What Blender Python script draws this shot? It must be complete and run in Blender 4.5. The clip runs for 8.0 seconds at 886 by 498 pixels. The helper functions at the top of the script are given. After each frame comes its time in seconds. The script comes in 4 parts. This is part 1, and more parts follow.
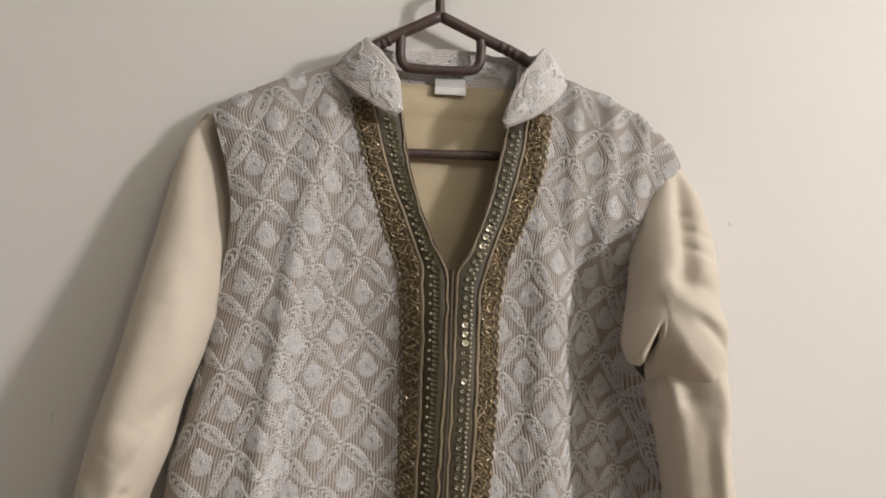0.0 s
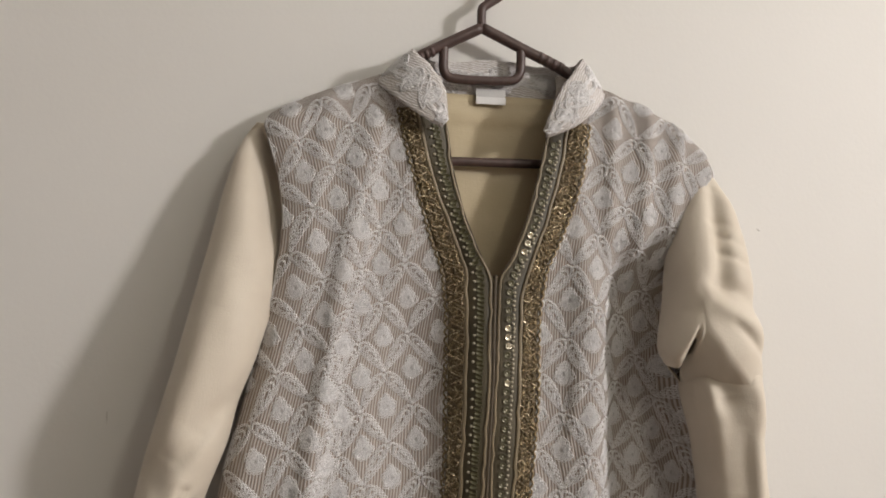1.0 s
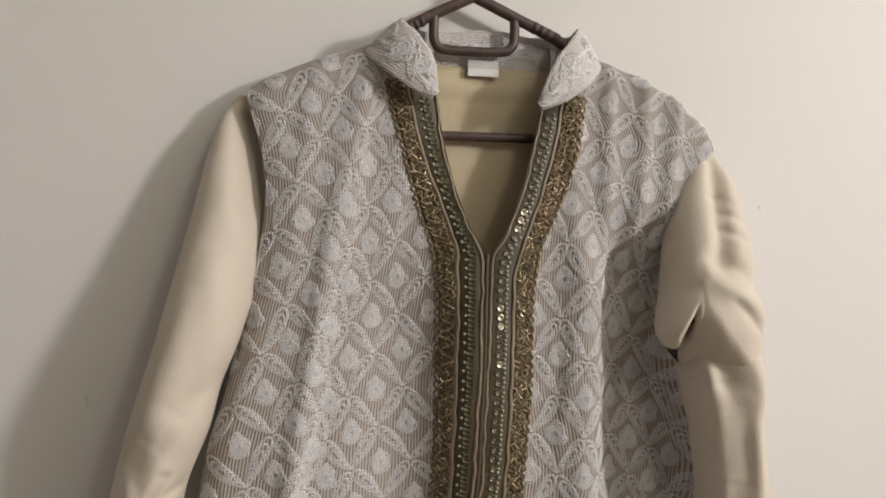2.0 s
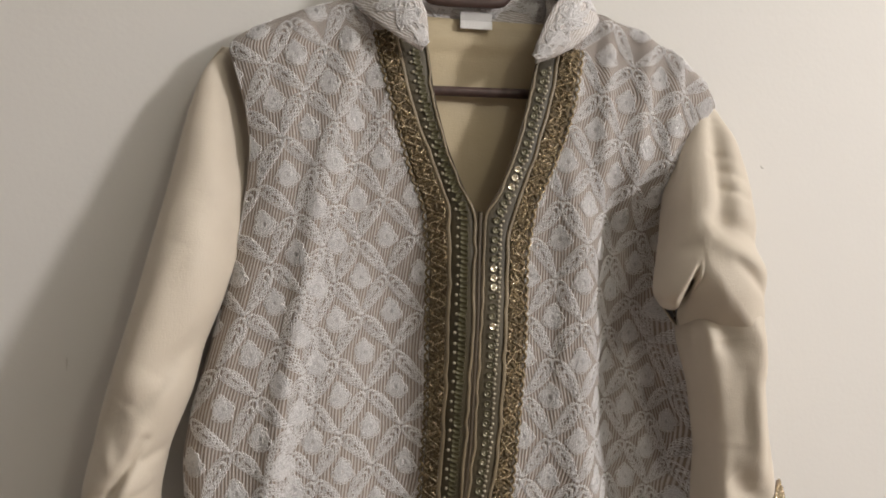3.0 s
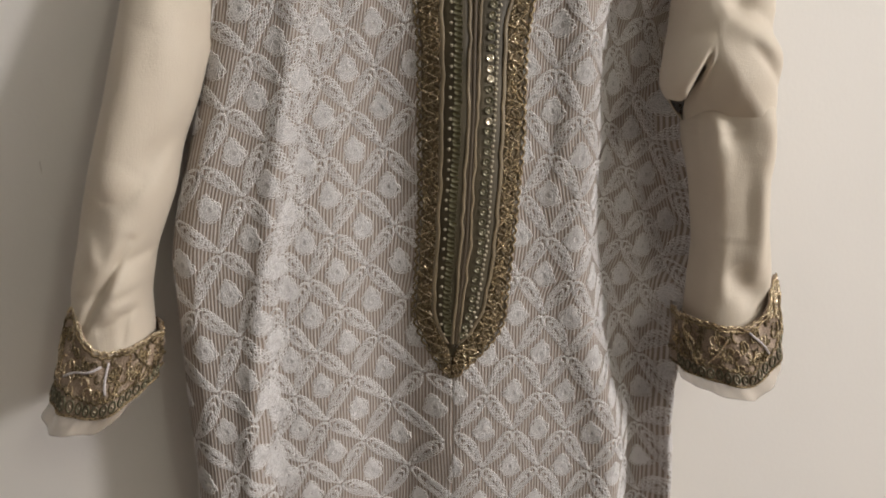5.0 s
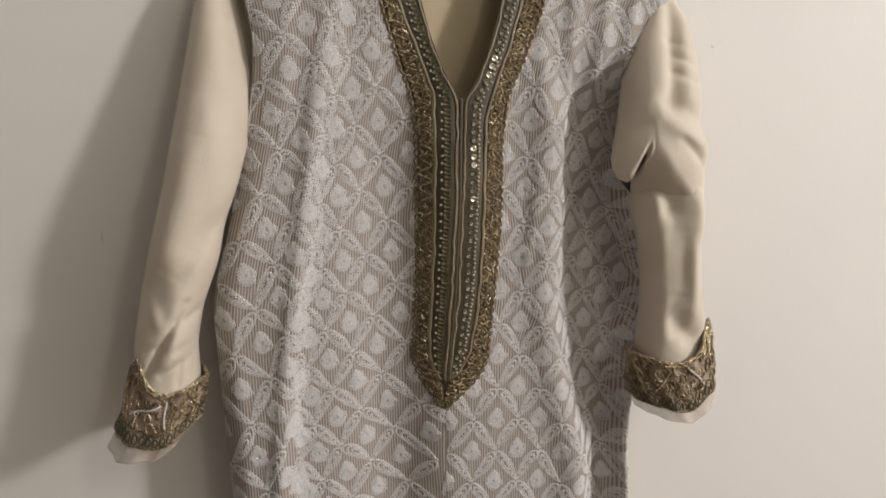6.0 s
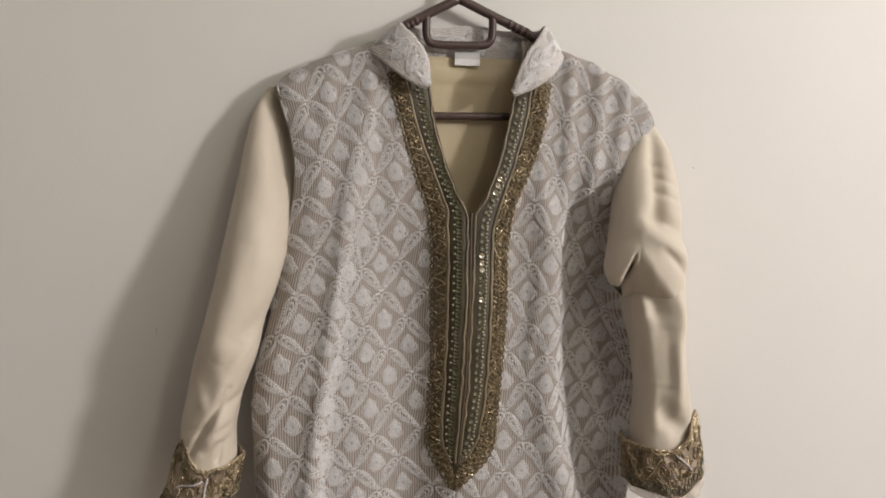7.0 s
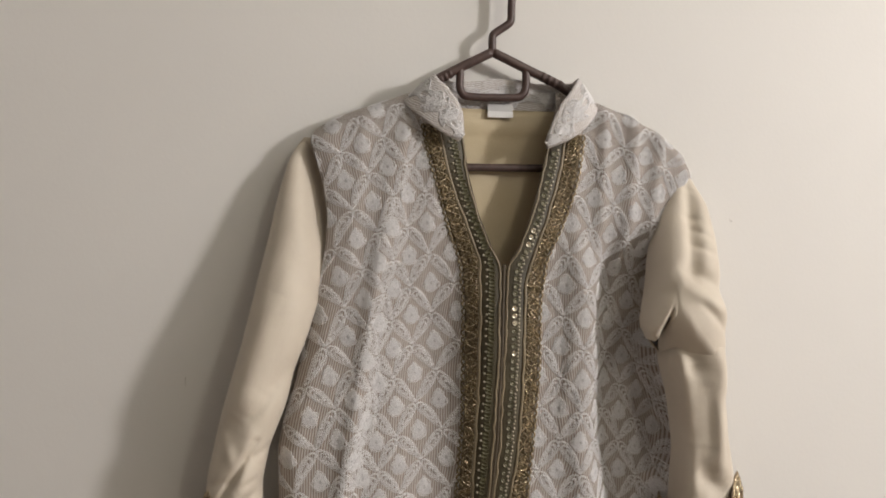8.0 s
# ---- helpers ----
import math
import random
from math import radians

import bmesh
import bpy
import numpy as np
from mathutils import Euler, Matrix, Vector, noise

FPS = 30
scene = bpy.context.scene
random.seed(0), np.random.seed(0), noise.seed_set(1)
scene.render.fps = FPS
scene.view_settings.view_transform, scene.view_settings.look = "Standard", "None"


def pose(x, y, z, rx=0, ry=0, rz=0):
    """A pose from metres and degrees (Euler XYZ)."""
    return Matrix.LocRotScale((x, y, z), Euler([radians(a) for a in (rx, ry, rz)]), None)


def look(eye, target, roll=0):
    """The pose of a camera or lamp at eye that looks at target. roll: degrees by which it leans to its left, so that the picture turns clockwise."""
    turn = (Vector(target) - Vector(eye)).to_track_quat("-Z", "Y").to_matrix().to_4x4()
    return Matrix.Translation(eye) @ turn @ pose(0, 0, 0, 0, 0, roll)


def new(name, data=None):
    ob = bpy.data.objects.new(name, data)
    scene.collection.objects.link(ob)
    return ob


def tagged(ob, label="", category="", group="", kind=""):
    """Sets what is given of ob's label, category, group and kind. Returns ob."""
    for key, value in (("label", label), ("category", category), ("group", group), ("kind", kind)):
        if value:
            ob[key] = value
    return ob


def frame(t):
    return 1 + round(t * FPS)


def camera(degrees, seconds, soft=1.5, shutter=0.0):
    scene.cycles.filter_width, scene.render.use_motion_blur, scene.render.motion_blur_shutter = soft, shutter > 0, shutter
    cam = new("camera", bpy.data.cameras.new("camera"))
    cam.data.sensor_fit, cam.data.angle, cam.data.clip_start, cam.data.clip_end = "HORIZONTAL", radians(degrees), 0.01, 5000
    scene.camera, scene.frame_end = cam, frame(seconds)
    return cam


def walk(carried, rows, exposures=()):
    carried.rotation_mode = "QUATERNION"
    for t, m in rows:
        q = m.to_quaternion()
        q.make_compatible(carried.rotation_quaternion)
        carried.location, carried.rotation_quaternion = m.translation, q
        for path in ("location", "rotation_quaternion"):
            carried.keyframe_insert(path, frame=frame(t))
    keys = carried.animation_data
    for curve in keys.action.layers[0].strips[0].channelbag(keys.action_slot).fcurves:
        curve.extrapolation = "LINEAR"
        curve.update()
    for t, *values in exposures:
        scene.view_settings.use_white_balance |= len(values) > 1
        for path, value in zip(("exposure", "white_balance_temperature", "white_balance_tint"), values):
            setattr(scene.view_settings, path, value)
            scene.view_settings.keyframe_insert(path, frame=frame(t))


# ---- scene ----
cam = camera(61.0, 8.0, soft=1.8)
PATH = [
    (0, (-0.102, 0.037, 1.39), (0.212, 2.012, 1.434), 1.1),
    (0.5, (-0.118, 0.03, 1.395), (0.196, 2.005, 1.438), 1.1),
    (1, (-0.147, 0.023, 1.398), (0.177, 1.997, 1.43), 1.2),
    (1.5, (-0.136, 0.034, 1.395), (0.181, 2.008, 1.413), 1.1),
    (2.8, (-0.136, 0.059, 1.384), (0.215, 2.027, 1.332), 1.15),
    (3, (-0.125, 0.065, 1.373), (0.205, 2.036, 1.315), 1.1),
    (3.5, (-0.125, 0.085, 1.362), (0.212, 2.048, 1.184), 0.9),
    (4, (-0.127, 0.096, 1.35), (0.214, 2.043, 1.04), 0.8),
    (4.5, (-0.126, 0.105, 1.334), (0.228, 2.024, 0.896), 0.7),
    (4.7, (-0.123, 0.102, 1.332), (0.228, 2.013, 0.859), 0.5),
    (5.8, (-0.15, 0.013, 1.411), (0.241, 1.899, 0.87), 0.5),
    (6, (-0.16, -0.021, 1.415), (0.252, 1.879, 0.943), 0.3),
    (6.5, (-0.161, -0.064, 1.434), (0.23, 1.867, 1.089), 0.4),
    (7, (-0.173, -0.118, 1.439), (0.196, 1.835, 1.213), 0.6),
    (7.5, (-0.167, -0.139, 1.433), (0.167, 1.828, 1.304), 0.7),
    (8, (-0.175, -0.108, 1.438), (0.119, 1.868, 1.348), 0.9),
]
walk(cam, [(t, look(eye, target, roll)) for t, eye, target, roll in PATH])

# ---- world, lamps, exposure ----
WALL_Y = 0.737  # face of the wall
DROP_Y = 0.75  # plane from which the cloth's depth is counted
world = bpy.data.worlds.new("world")
scene.world = world
world.use_nodes = True
world.node_tree.nodes["Background"].inputs[0].default_value = (0.9, 0.93, 1.0, 1)
world.node_tree.nodes["Background"].inputs[1].default_value = 0.02
scene.view_settings.exposure = 0.0


def lamp(name, place, watts, colour, radius):
    data = bpy.data.lights.new(name, "POINT")
    data.energy, data.color, data.shadow_soft_size = watts, colour, radius
    ob = new(name, data)
    ob.location = place
    return ob


# unseen key lamp on the right, placed to suit the shadows on the wall
lamp("unseen_lamp", (1.95, -1.00, 2.05), 126, (1.0, 0.955, 0.935), 0.13)
# unseen weak fill, warm so that it yellows the shaded areas
lamp("unseen_lamp", (0.60, -0.90, 2.3), 11.5, (1.0, 0.965, 0.80), 0.10)


# ---- materials ----
def material(name, rough=0.7, metal=0.0):
    m = bpy.data.materials.new(name)
    m.use_nodes = True
    nt = m.node_tree
    b = nt.nodes["Principled BSDF"]
    b.inputs["Roughness"].default_value, b.inputs["Metallic"].default_value = rough, metal
    return m, nt, b


def node(nt, kind, **values):
    n = nt.nodes.new(kind)
    for key, value in values.items():
        n.inputs[key.replace("_", " ")].default_value = value
    return n


def ramp(nt, source, stops):
    r = nt.nodes.new("ShaderNodeValToRGB")
    while len(r.color_ramp.elements) < len(stops):
        r.color_ramp.elements.new(0.5)
    for e, (p, c) in zip(r.color_ramp.elements, stops):
        e.position, e.color = p, (*c, 1)
    nt.links.new(source, r.inputs[0])
    return r.outputs[0]


def bump(nt, bsdf, height, strength, distance):
    n = nt.nodes.new("ShaderNodeBump")
    n.inputs["Strength"].default_value, n.inputs["Distance"].default_value = strength, distance
    nt.links.new(height, n.inputs["Height"])
    nt.links.new(n.outputs[0], bsdf.inputs["Normal"])


def coords(nt, which="Object"):
    return nt.nodes.new("ShaderNodeTexCoord").outputs[which]


def noise_tex(nt, vec, scale, detail=4.0, stretch=None):
    if stretch:
        mp = nt.nodes.new("ShaderNodeMapping")
        mp.inputs["Scale"].default_value = stretch
        nt.links.new(vec, mp.inputs[0])
        vec = mp.outputs[0]
    n = node(nt, "ShaderNodeTexNoise", Scale=scale, Detail=detail)
    nt.links.new(vec, n.inputs["Vector"])
    return n.outputs["Fac"]


def mathn(nt, op, a, b=None):
    n = nt.nodes.new("ShaderNodeMath")
    n.operation = op
    for k, v in enumerate((a, b)):
        if v is None:
            continue
        if isinstance(v, (int, float)):
            n.inputs[k].default_value = v
        else:
            nt.links.new(v, n.inputs[k])
    return n.outputs[0]


def paint(name, c1, c2, scale=3.0, fine=220.0, strength=0.12):
    m, nt, b = material(name, 0.62)
    vec = coords(nt)
    nt.links.new(ramp(nt, noise_tex(nt, vec, scale, 5), [(0.3, c1), (0.7, c2)]), b.inputs["Base Color"])
    big = noise_tex(nt, vec, 18.0, 3)
    small = noise_tex(nt, vec, fine, 3)
    bump(nt, b, mathn(nt, "ADD", mathn(nt, "MULTIPLY", big, 2.0), small), strength, 0.0012)
    return m


def weave(name, c1, c2, rough, sheen, fine=(900, 900, 900), strength=0.25):
    """Plain woven cloth: thread relief, faint blotches and slubs."""
    m, nt, b = material(name, rough)
    vec = coords(nt)
    nt.links.new(ramp(nt, noise_tex(nt, vec, 22.0, 5), [(0.3, c1), (0.7, c2)]), b.inputs["Base Color"])
    b.inputs["Sheen Weight"].default_value = sheen
    b.inputs["Sheen Roughness"].default_value = 0.4
    slub = noise_tex(nt, vec, 1.0, 2, (1200, 1200, 160))
    slub2 = noise_tex(nt, vec, 1.0, 2, (160, 1200, 1200))
    soft = noise_tex(nt, vec, 60.0, 3)
    h = mathn(nt, "ADD", mathn(nt, "ADD", slub, slub2), mathn(nt, "MULTIPLY", soft, 2.5))
    bump(nt, b, h, strength, 0.0007)
    return m


def striped_net(name):
    """Fine white net woven in narrow stripes over a beige lining; the stripes run along the cloth's grain."""
    m, nt, b = material(name, 0.85)
    uv = coords(nt, "UV")
    sep = nt.nodes.new("ShaderNodeSeparateXYZ")
    nt.links.new(uv, sep.inputs[0])
    wob = noise_tex(nt, uv, 2.0, 3, (0.3, 30, 1))
    u = mathn(nt, "ADD", sep.outputs[0], mathn(nt, "MULTIPLY", wob, 0.35))
    wave = mathn(nt, "SINE", mathn(nt, "MULTIPLY", u, 2 * math.pi))
    fuzz = noise_tex(nt, uv, 3.0, 3, (1.2, 600, 1))
    lift = mathn(nt, "ADD", mathn(nt, "MULTIPLY", wave, 0.5), mathn(nt, "MULTIPLY", fuzz, 0.9))
    col = ramp(nt, lift, [(0.12, (0.25, 0.196, 0.155)), (0.42, (0.375, 0.322, 0.28)), (0.78, (0.565, 0.525, 0.505))])
    nt.links.new(col, b.inputs["Base Color"])
    b.inputs["Sheen Weight"].default_value = 0.15
    bump(nt, b, lift, 0.6, 0.0008)
    return m


def lace_cloth(name):
    """Collar cloth: the striped net again, its pale lines running along the band, blotched with dense white stitching."""
    m, nt, b = material(name, 0.85)
    uv = coords(nt, "UV")
    sep = nt.nodes.new("ShaderNodeSeparateXYZ")
    nt.links.new(uv, sep.inputs[0])
    wob = noise_tex(nt, uv, 1.0, 3, (14, 9, 1))
    fine = noise_tex(nt, uv, 1.0, 4, (90, 240, 1))
    along = mathn(nt, "ADD", sep.outputs[1], mathn(nt, "ADD", mathn(nt, "MULTIPLY", sep.outputs[0], 0.22), mathn(nt, "MULTIPLY", wob, 0.03)))
    wave = mathn(nt, "SINE", mathn(nt, "MULTIPLY", along, 2 * math.pi / 0.0062))
    h = mathn(nt, "ADD", mathn(nt, "ADD", mathn(nt, "MULTIPLY", wave, 0.17), mathn(nt, "MULTIPLY", fine, 0.85)), mathn(nt, "MULTIPLY", wob, 0.25))
    nt.links.new(ramp(nt, h, [(0.15, (0.34, 0.285, 0.24)), (0.45, (0.56, 0.515, 0.485)), (0.75, (0.78, 0.76, 0.755))]), b.inputs["Base Color"])
    bump(nt, b, h, 0.7, 0.0012)
    return m


def thread(name, c1, c2, rough=0.75, sheen=0.3):
    m, nt, b = material(name, rough)
    vec = coords(nt)
    n = noise_tex(nt, vec, 700.0, 3)
    nt.links.new(ramp(nt, n, [(0.3, c1), (0.7, c2)]), b.inputs["Base Color"])
    b.inputs["Sheen Weight"].default_value = sheen
    bump(nt, b, noise_tex(nt, vec, 1500.0, 2), 0.5, 0.0005)
    return m


def metal_thread(name, dark, light, rough, metal=0.85, scale=900.0):
    m, nt, b = material(name, rough, metal)
    vec = coords(nt)
    info = nt.nodes.new("ShaderNodeObjectInfo")
    n = mathn(nt, "ADD", noise_tex(nt, vec, scale, 4), mathn(nt, "MULTIPLY", mathn(nt, "SUBTRACT", info.outputs["Random"], 0.5), 0.3))
    nt.links.new(ramp(nt, n, [(0.3, dark), (0.7, light)]), b.inputs["Base Color"])
    nt.links.new(ramp(nt, noise_tex(nt, vec, scale * 0.7, 2), [(0.35, (rough * 0.6,) * 3), (0.7, (rough * 1.4,) * 3)]), b.inputs["Roughness"])
    bump(nt, b, noise_tex(nt, vec, scale * 1.3, 3), 0.8, 0.0008)
    return m


def plain(name, colour, rough, metal=0.0, scale=300.0, amount=0.15, strength=0.15):
    m, nt, b = material(name, rough, metal)
    vec = coords(nt)
    lo, hi = tuple(c * (1 - amount) for c in colour), tuple(min(1, c * (1 + amount)) for c in colour)
    nt.links.new(ramp(nt, noise_tex(nt, vec, scale, 4), [(0.3, lo), (0.7, hi)]), b.inputs["Base Color"])
    bump(nt, b, noise_tex(nt, vec, scale * 2, 3), strength, 0.0004)
    return m


WALL = paint("wall_paint", (0.79, 0.77, 0.735), (0.815, 0.795, 0.76))
# unseen surfaces: their tones set how much fill the room bounces back
CEIL = paint("ceiling_paint", (0.62, 0.61, 0.595), (0.66, 0.65, 0.635))
FLOOR = paint("unseen_floor_tone", (0.20, 0.15, 0.11), (0.27, 0.21, 0.155), 6.0)
FAR = paint("unseen_wall_tone", (0.36, 0.35, 0.335), (0.40, 0.39, 0.375))
NET = striped_net("striped_net")
COLLAR = lace_cloth("collar_lace")
VEIL = thread("white_veil", (0.80, 0.78, 0.775), (0.90, 0.88, 0.88), 0.8, 0.1)
VEIL.node_tree.nodes["Principled BSDF"].inputs["Alpha"].default_value = 0.72
THREAD = thread("white_thread", (0.83, 0.81, 0.805), (0.91, 0.895, 0.895), 0.8, 0.1)
SILK = weave("cream_silk", (0.645, 0.57, 0.47), (0.70, 0.625, 0.52), 0.6, 0.2)
LINING = weave("gold_beige_lining", (0.54, 0.445, 0.28), (0.60, 0.50, 0.335), 0.5, 0.2)
ORGANZA = weave("hem_organza", (0.62, 0.53, 0.43), (0.70, 0.62, 0.52), 0.6, 0.3)
ORGANZA.node_tree.nodes["Principled BSDF"].inputs["Alpha"].default_value = 0.4
GOLD = metal_thread("gold_braid", (0.10, 0.076, 0.042), (0.40, 0.312, 0.185), 0.32, 0.7)
GOLD_BASE = metal_thread("braid_ground", (0.075, 0.056, 0.032), (0.20, 0.152, 0.088), 0.55, 0.5)
# pale metal thread, with the gold's sparkle put into its colour
BRIGHT = metal_thread("sparkle_gold", (0.50, 0.40, 0.26), (0.86, 0.74, 0.54), 0.26, 0.95)
RIBBON = weave("olive_gold_ribbon", (0.058, 0.047, 0.027), (0.105, 0.085, 0.050), 0.5, 0.15)
PIPING = weave("pale_gold_piping", (0.17, 0.132, 0.08), (0.30, 0.24, 0.155), 0.42, 0.2)
PEARL = plain("pearl_bead", (0.46, 0.415, 0.31), 0.25, 0.1)
SEQUIN = plain("olive_sequin", (0.13, 0.12, 0.075), 0.30, 0.4)
RIM = plain("dark_olive_bead", (0.115, 0.105, 0.055), 0.4, 0.0)
# lit copy of the sequin: the glint is put into its pale colour
SEQUIN_HI = plain("glinting_sequin", (0.86, 0.79, 0.62), 0.15, 0.9)
ZIP = plain("zip_tape", (0.085, 0.063, 0.038), 0.6)
LILAC = thread("lilac_white_cord", (0.58, 0.53, 0.55), (0.74, 0.70, 0.72), 0.4)
CUFF = metal_thread("bronze_brocade", (0.22, 0.165, 0.125), (0.45, 0.355, 0.27), 0.45, 0.4, 600.0)
PLASTIC = plain("brown_plastic", (0.082, 0.050, 0.044), 0.42, 0.0, 120.0, 0.2, 0.25)
LABEL_TOP = weave("grey_label", (0.55, 0.54, 0.53), (0.66, 0.65, 0.64), 0.45, 0.1)
LABEL = weave("white_label", (0.78, 0.77, 0.76), (0.84, 0.83, 0.82), 0.45, 0.1)
STEEL = plain("painted_steel", (0.55, 0.54, 0.52), 0.35, 0.8)


# ---- mesh helpers ----
def link_mesh(name, verts, faces, mat, parent=None, label="", smooth=True, uvs=None):
    me = bpy.data.meshes.new(name)
    me.from_pydata(np.asarray(verts, float).tolist(), [], faces if isinstance(faces, list) else faces.tolist())
    me.materials.append(mat)
    if smooth:
        me.polygons.foreach_set("use_smooth", [True] * len(me.polygons))
    if uvs is not None:
        layer = me.uv_layers.new(name="UVMap")
        idx = np.empty(len(me.loops), dtype=np.int32)
        me.loops.foreach_get("vertex_index", idx)
        layer.data.foreach_set("uv", np.asarray(uvs, float)[idx].ravel())
    me.update()
    ob = new(name, me)
    if parent:
        ob.parent = parent
    if label:
        tagged(ob, label)
    return ob


def grid_faces(rows, cols, wrap=False, start=0):
    n = cols if wrap else cols - 1
    r, c = np.meshgrid(np.arange(rows - 1), np.arange(n), indexing="ij")
    d = (c + 1) % cols
    return (np.stack([r * cols + c, r * cols + d, (r + 1) * cols + d, (r + 1) * cols + c], -1).reshape(-1, 4) + start).tolist()


def sheet(name, P, mat, parent=None, label="", wrap=False, thick=0.0, uv=None):
    """A surface from a grid of places P[row, column]; wrap closes it round, thick gives it body."""
    rows, cols = P.shape[:2]
    ob = link_mesh(name, P.reshape(-1, 3), grid_faces(rows, cols, wrap), mat, parent, label, True, None if uv is None else uv.reshape(-1, 2))
    if thick:
        s = ob.modifiers.new("thickness", "SOLIDIFY")
        s.thickness, s.offset = thick, 0.0
    return ob


def tube_arrays(path, radius, sides=10, closed=False):
    path = np.asarray(path, float)
    n = len(path)
    radius = np.broadcast_to(np.asarray(radius, float), (n,))
    tang = np.roll(path, -1, 0) - np.roll(path, 1, 0)
    if not closed:
        tang[0], tang[-1] = path[1] - path[0], path[-1] - path[-2]
    tang /= np.linalg.norm(tang, axis=1)[:, None] + 1e-12
    ref = np.array([0.0, 1.0, 0.0]) * np.ones((n, 1))
    ref[np.abs(tang[:, 1]) > 0.9] = (1.0, 0.0, 0.0)
    a = np.cross(tang, ref)
    a /= np.linalg.norm(a, axis=1)[:, None] + 1e-12
    b = np.cross(tang, a)
    ang = np.linspace(0, 2 * np.pi, sides, endpoint=False)
    P = path[:, None] + radius[:, None, None] * (np.cos(ang)[None, :, None] * a[:, None] + np.sin(ang)[None, :, None] * b[:, None])
    faces = grid_faces(n, sides, True)
    if closed:
        last = (n - 1) * sides
        faces += [(last + k, last + (k + 1) % sides, (k + 1) % sides, k) for k in range(sides)]
    else:
        faces += [tuple(range(sides))[::-1], tuple(range((n - 1) * sides, n * sides))]
    return P.reshape(-1, 3), faces


def smooth_path(points, steps=8):
    """A Catmull-Rom curve through a few points."""
    p = np.asarray(points, float)
    q = np.vstack([2 * p[0] - p[1], p, 2 * p[-1] - p[-2]])
    out = []
    for k in range(len(p) - 1):
        a, b, c, d = q[k : k + 4]
        for s in np.linspace(0, 1, steps, endpoint=False):
            out.append(0.5 * (2 * b + (c - a) * s + (2 * a - 5 * b + 4 * c - d) * s**2 + (3 * b - a - 3 * c + d) * s**3))
    return np.array(out + [p[-1]])


def tube(name, points, radius, mat, parent=None, label="", steps=8, sides=10):
    path = smooth_path(points, steps)
    r = radius if np.isscalar(radius) else np.interp(np.linspace(0, 1, len(path)), np.linspace(0, 1, len(radius)), radius)
    v, f = tube_arrays(path, r, sides)
    return link_mesh(name, v, f, mat, parent, label)


def box(name, lo, hi, mat, parent=None, label="", bevel=0.0):
    bm = bmesh.new()
    bmesh.ops.create_cube(bm, size=1)
    for v in bm.verts:
        v.co = Vector([(l + h) / 2 + c * (h - l) for l, h, c in zip(lo, hi, v.co)])
    if bevel:
        bmesh.ops.bevel(bm, geom=bm.edges[:], offset=bevel, segments=2, affect="EDGES", profile=0.5)
    me = bpy.data.meshes.new(name)
    bm.to_mesh(me)
    bm.free()
    me.materials.append(mat)
    ob = new(name, me)
    if parent:
        ob.parent = parent
    if label:
        tagged(ob, label)
    return ob


def empty(name, place, label, category):
    ob = new(name)
    ob.location = place
    bpy.context.view_layer.update()
    return tagged(ob, label, category)


# ---- the room ----
tagged(box("wall_north", (-3.0, WALL_Y, 0), (3.2, WALL_Y + 0.12, 2.6), WALL), "plain off-white painted wall with faint marks", "wall", kind="structure")
# unseen walls, floor and ceiling, added to close the room and bounce fill
tagged(box("wall_south", (-3.0, -3.92, 0), (3.2, -3.8, 2.6), FAR), "unseen wall toned to limit bounced light", "wall", kind="structure")
tagged(box("wall_east", (3.2, -3.92, 0), (3.32, WALL_Y + 0.12, 2.6), FAR), "unseen wall toned to limit bounced light", "wall", kind="structure")
tagged(box("wall_west", (-3.12, -3.92, 0), (-3.0, WALL_Y + 0.12, 2.6), FAR), "unseen wall toned to limit bounced light", "wall", kind="structure")
tagged(box("floor", (-3.12, -3.92, -0.1), (3.32, WALL_Y + 0.12, 0), FLOOR), "unseen floor toned dark to limit bounced light", "floor", kind="structure")
tagged(box("ceiling", (-3.12, -3.92, 2.6), (3.32, WALL_Y + 0.12, 2.7), CEIL), "unseen ceiling toned to set the bounced light", "ceiling", kind="structure")


# ---- shape of the garment: outline and distance from the wall ----
def curve(z, pairs):
    """Value at height z from (height, value) pairs in falling height, smoothed."""
    zs, vs = np.array(pairs, float)[::-1].T
    z = np.asarray(z, float)
    return (np.interp(z - 0.006, zs, vs) + np.interp(z, zs, vs) + np.interp(z + 0.006, zs, vs)) / 3


def hump(x, c, w):
    return np.exp(-(((x - c) / w) ** 2))


def step01(x):
    x = np.clip(x, 0, 1)
    return x * x * (3 - 2 * x)


def edge_left(z):
    return curve(z, [(1.580, -0.070), (1.568, -0.096), (1.550, -0.148), (1.533, -0.186), (1.519, -0.199), (1.47, -0.184), (1.438, -0.179), (1.41, -0.18), (1.36, -0.188), (1.285, -0.206), (1.226, -0.222), (1.19, -0.228), (1.115, -0.2255), (1.0, -0.2205), (0.72, -0.228)])


def edge_right(z):
    return curve(z, [(1.580, 0.085), (1.568, 0.116), (1.557, 0.15), (1.536, 0.191), (1.514, 0.219), (1.488, 0.229), (1.463, 0.215), (1.409, 0.198), (1.359, 0.194), (1.32, 0.196), (1.30, 0.195), (1.273, 0.198), (1.236, 0.212), (1.20, 0.224), (1.171, 0.219), (1.147, 0.207), (1.02, 0.202), (0.98, 0.206), (0.72, 0.21)])


def neck_left(z):
    return curve(z, [(1.575, -0.048), (1.524, -0.037), (1.486, -0.032), (1.44, -0.020), (1.405, -0.006), (1.384, 0.0045), (1.30, 0.0035), (1.20, -0.0015), (1.112, -0.0085), (1.098, -0.0088), (0.72, -0.0110)])


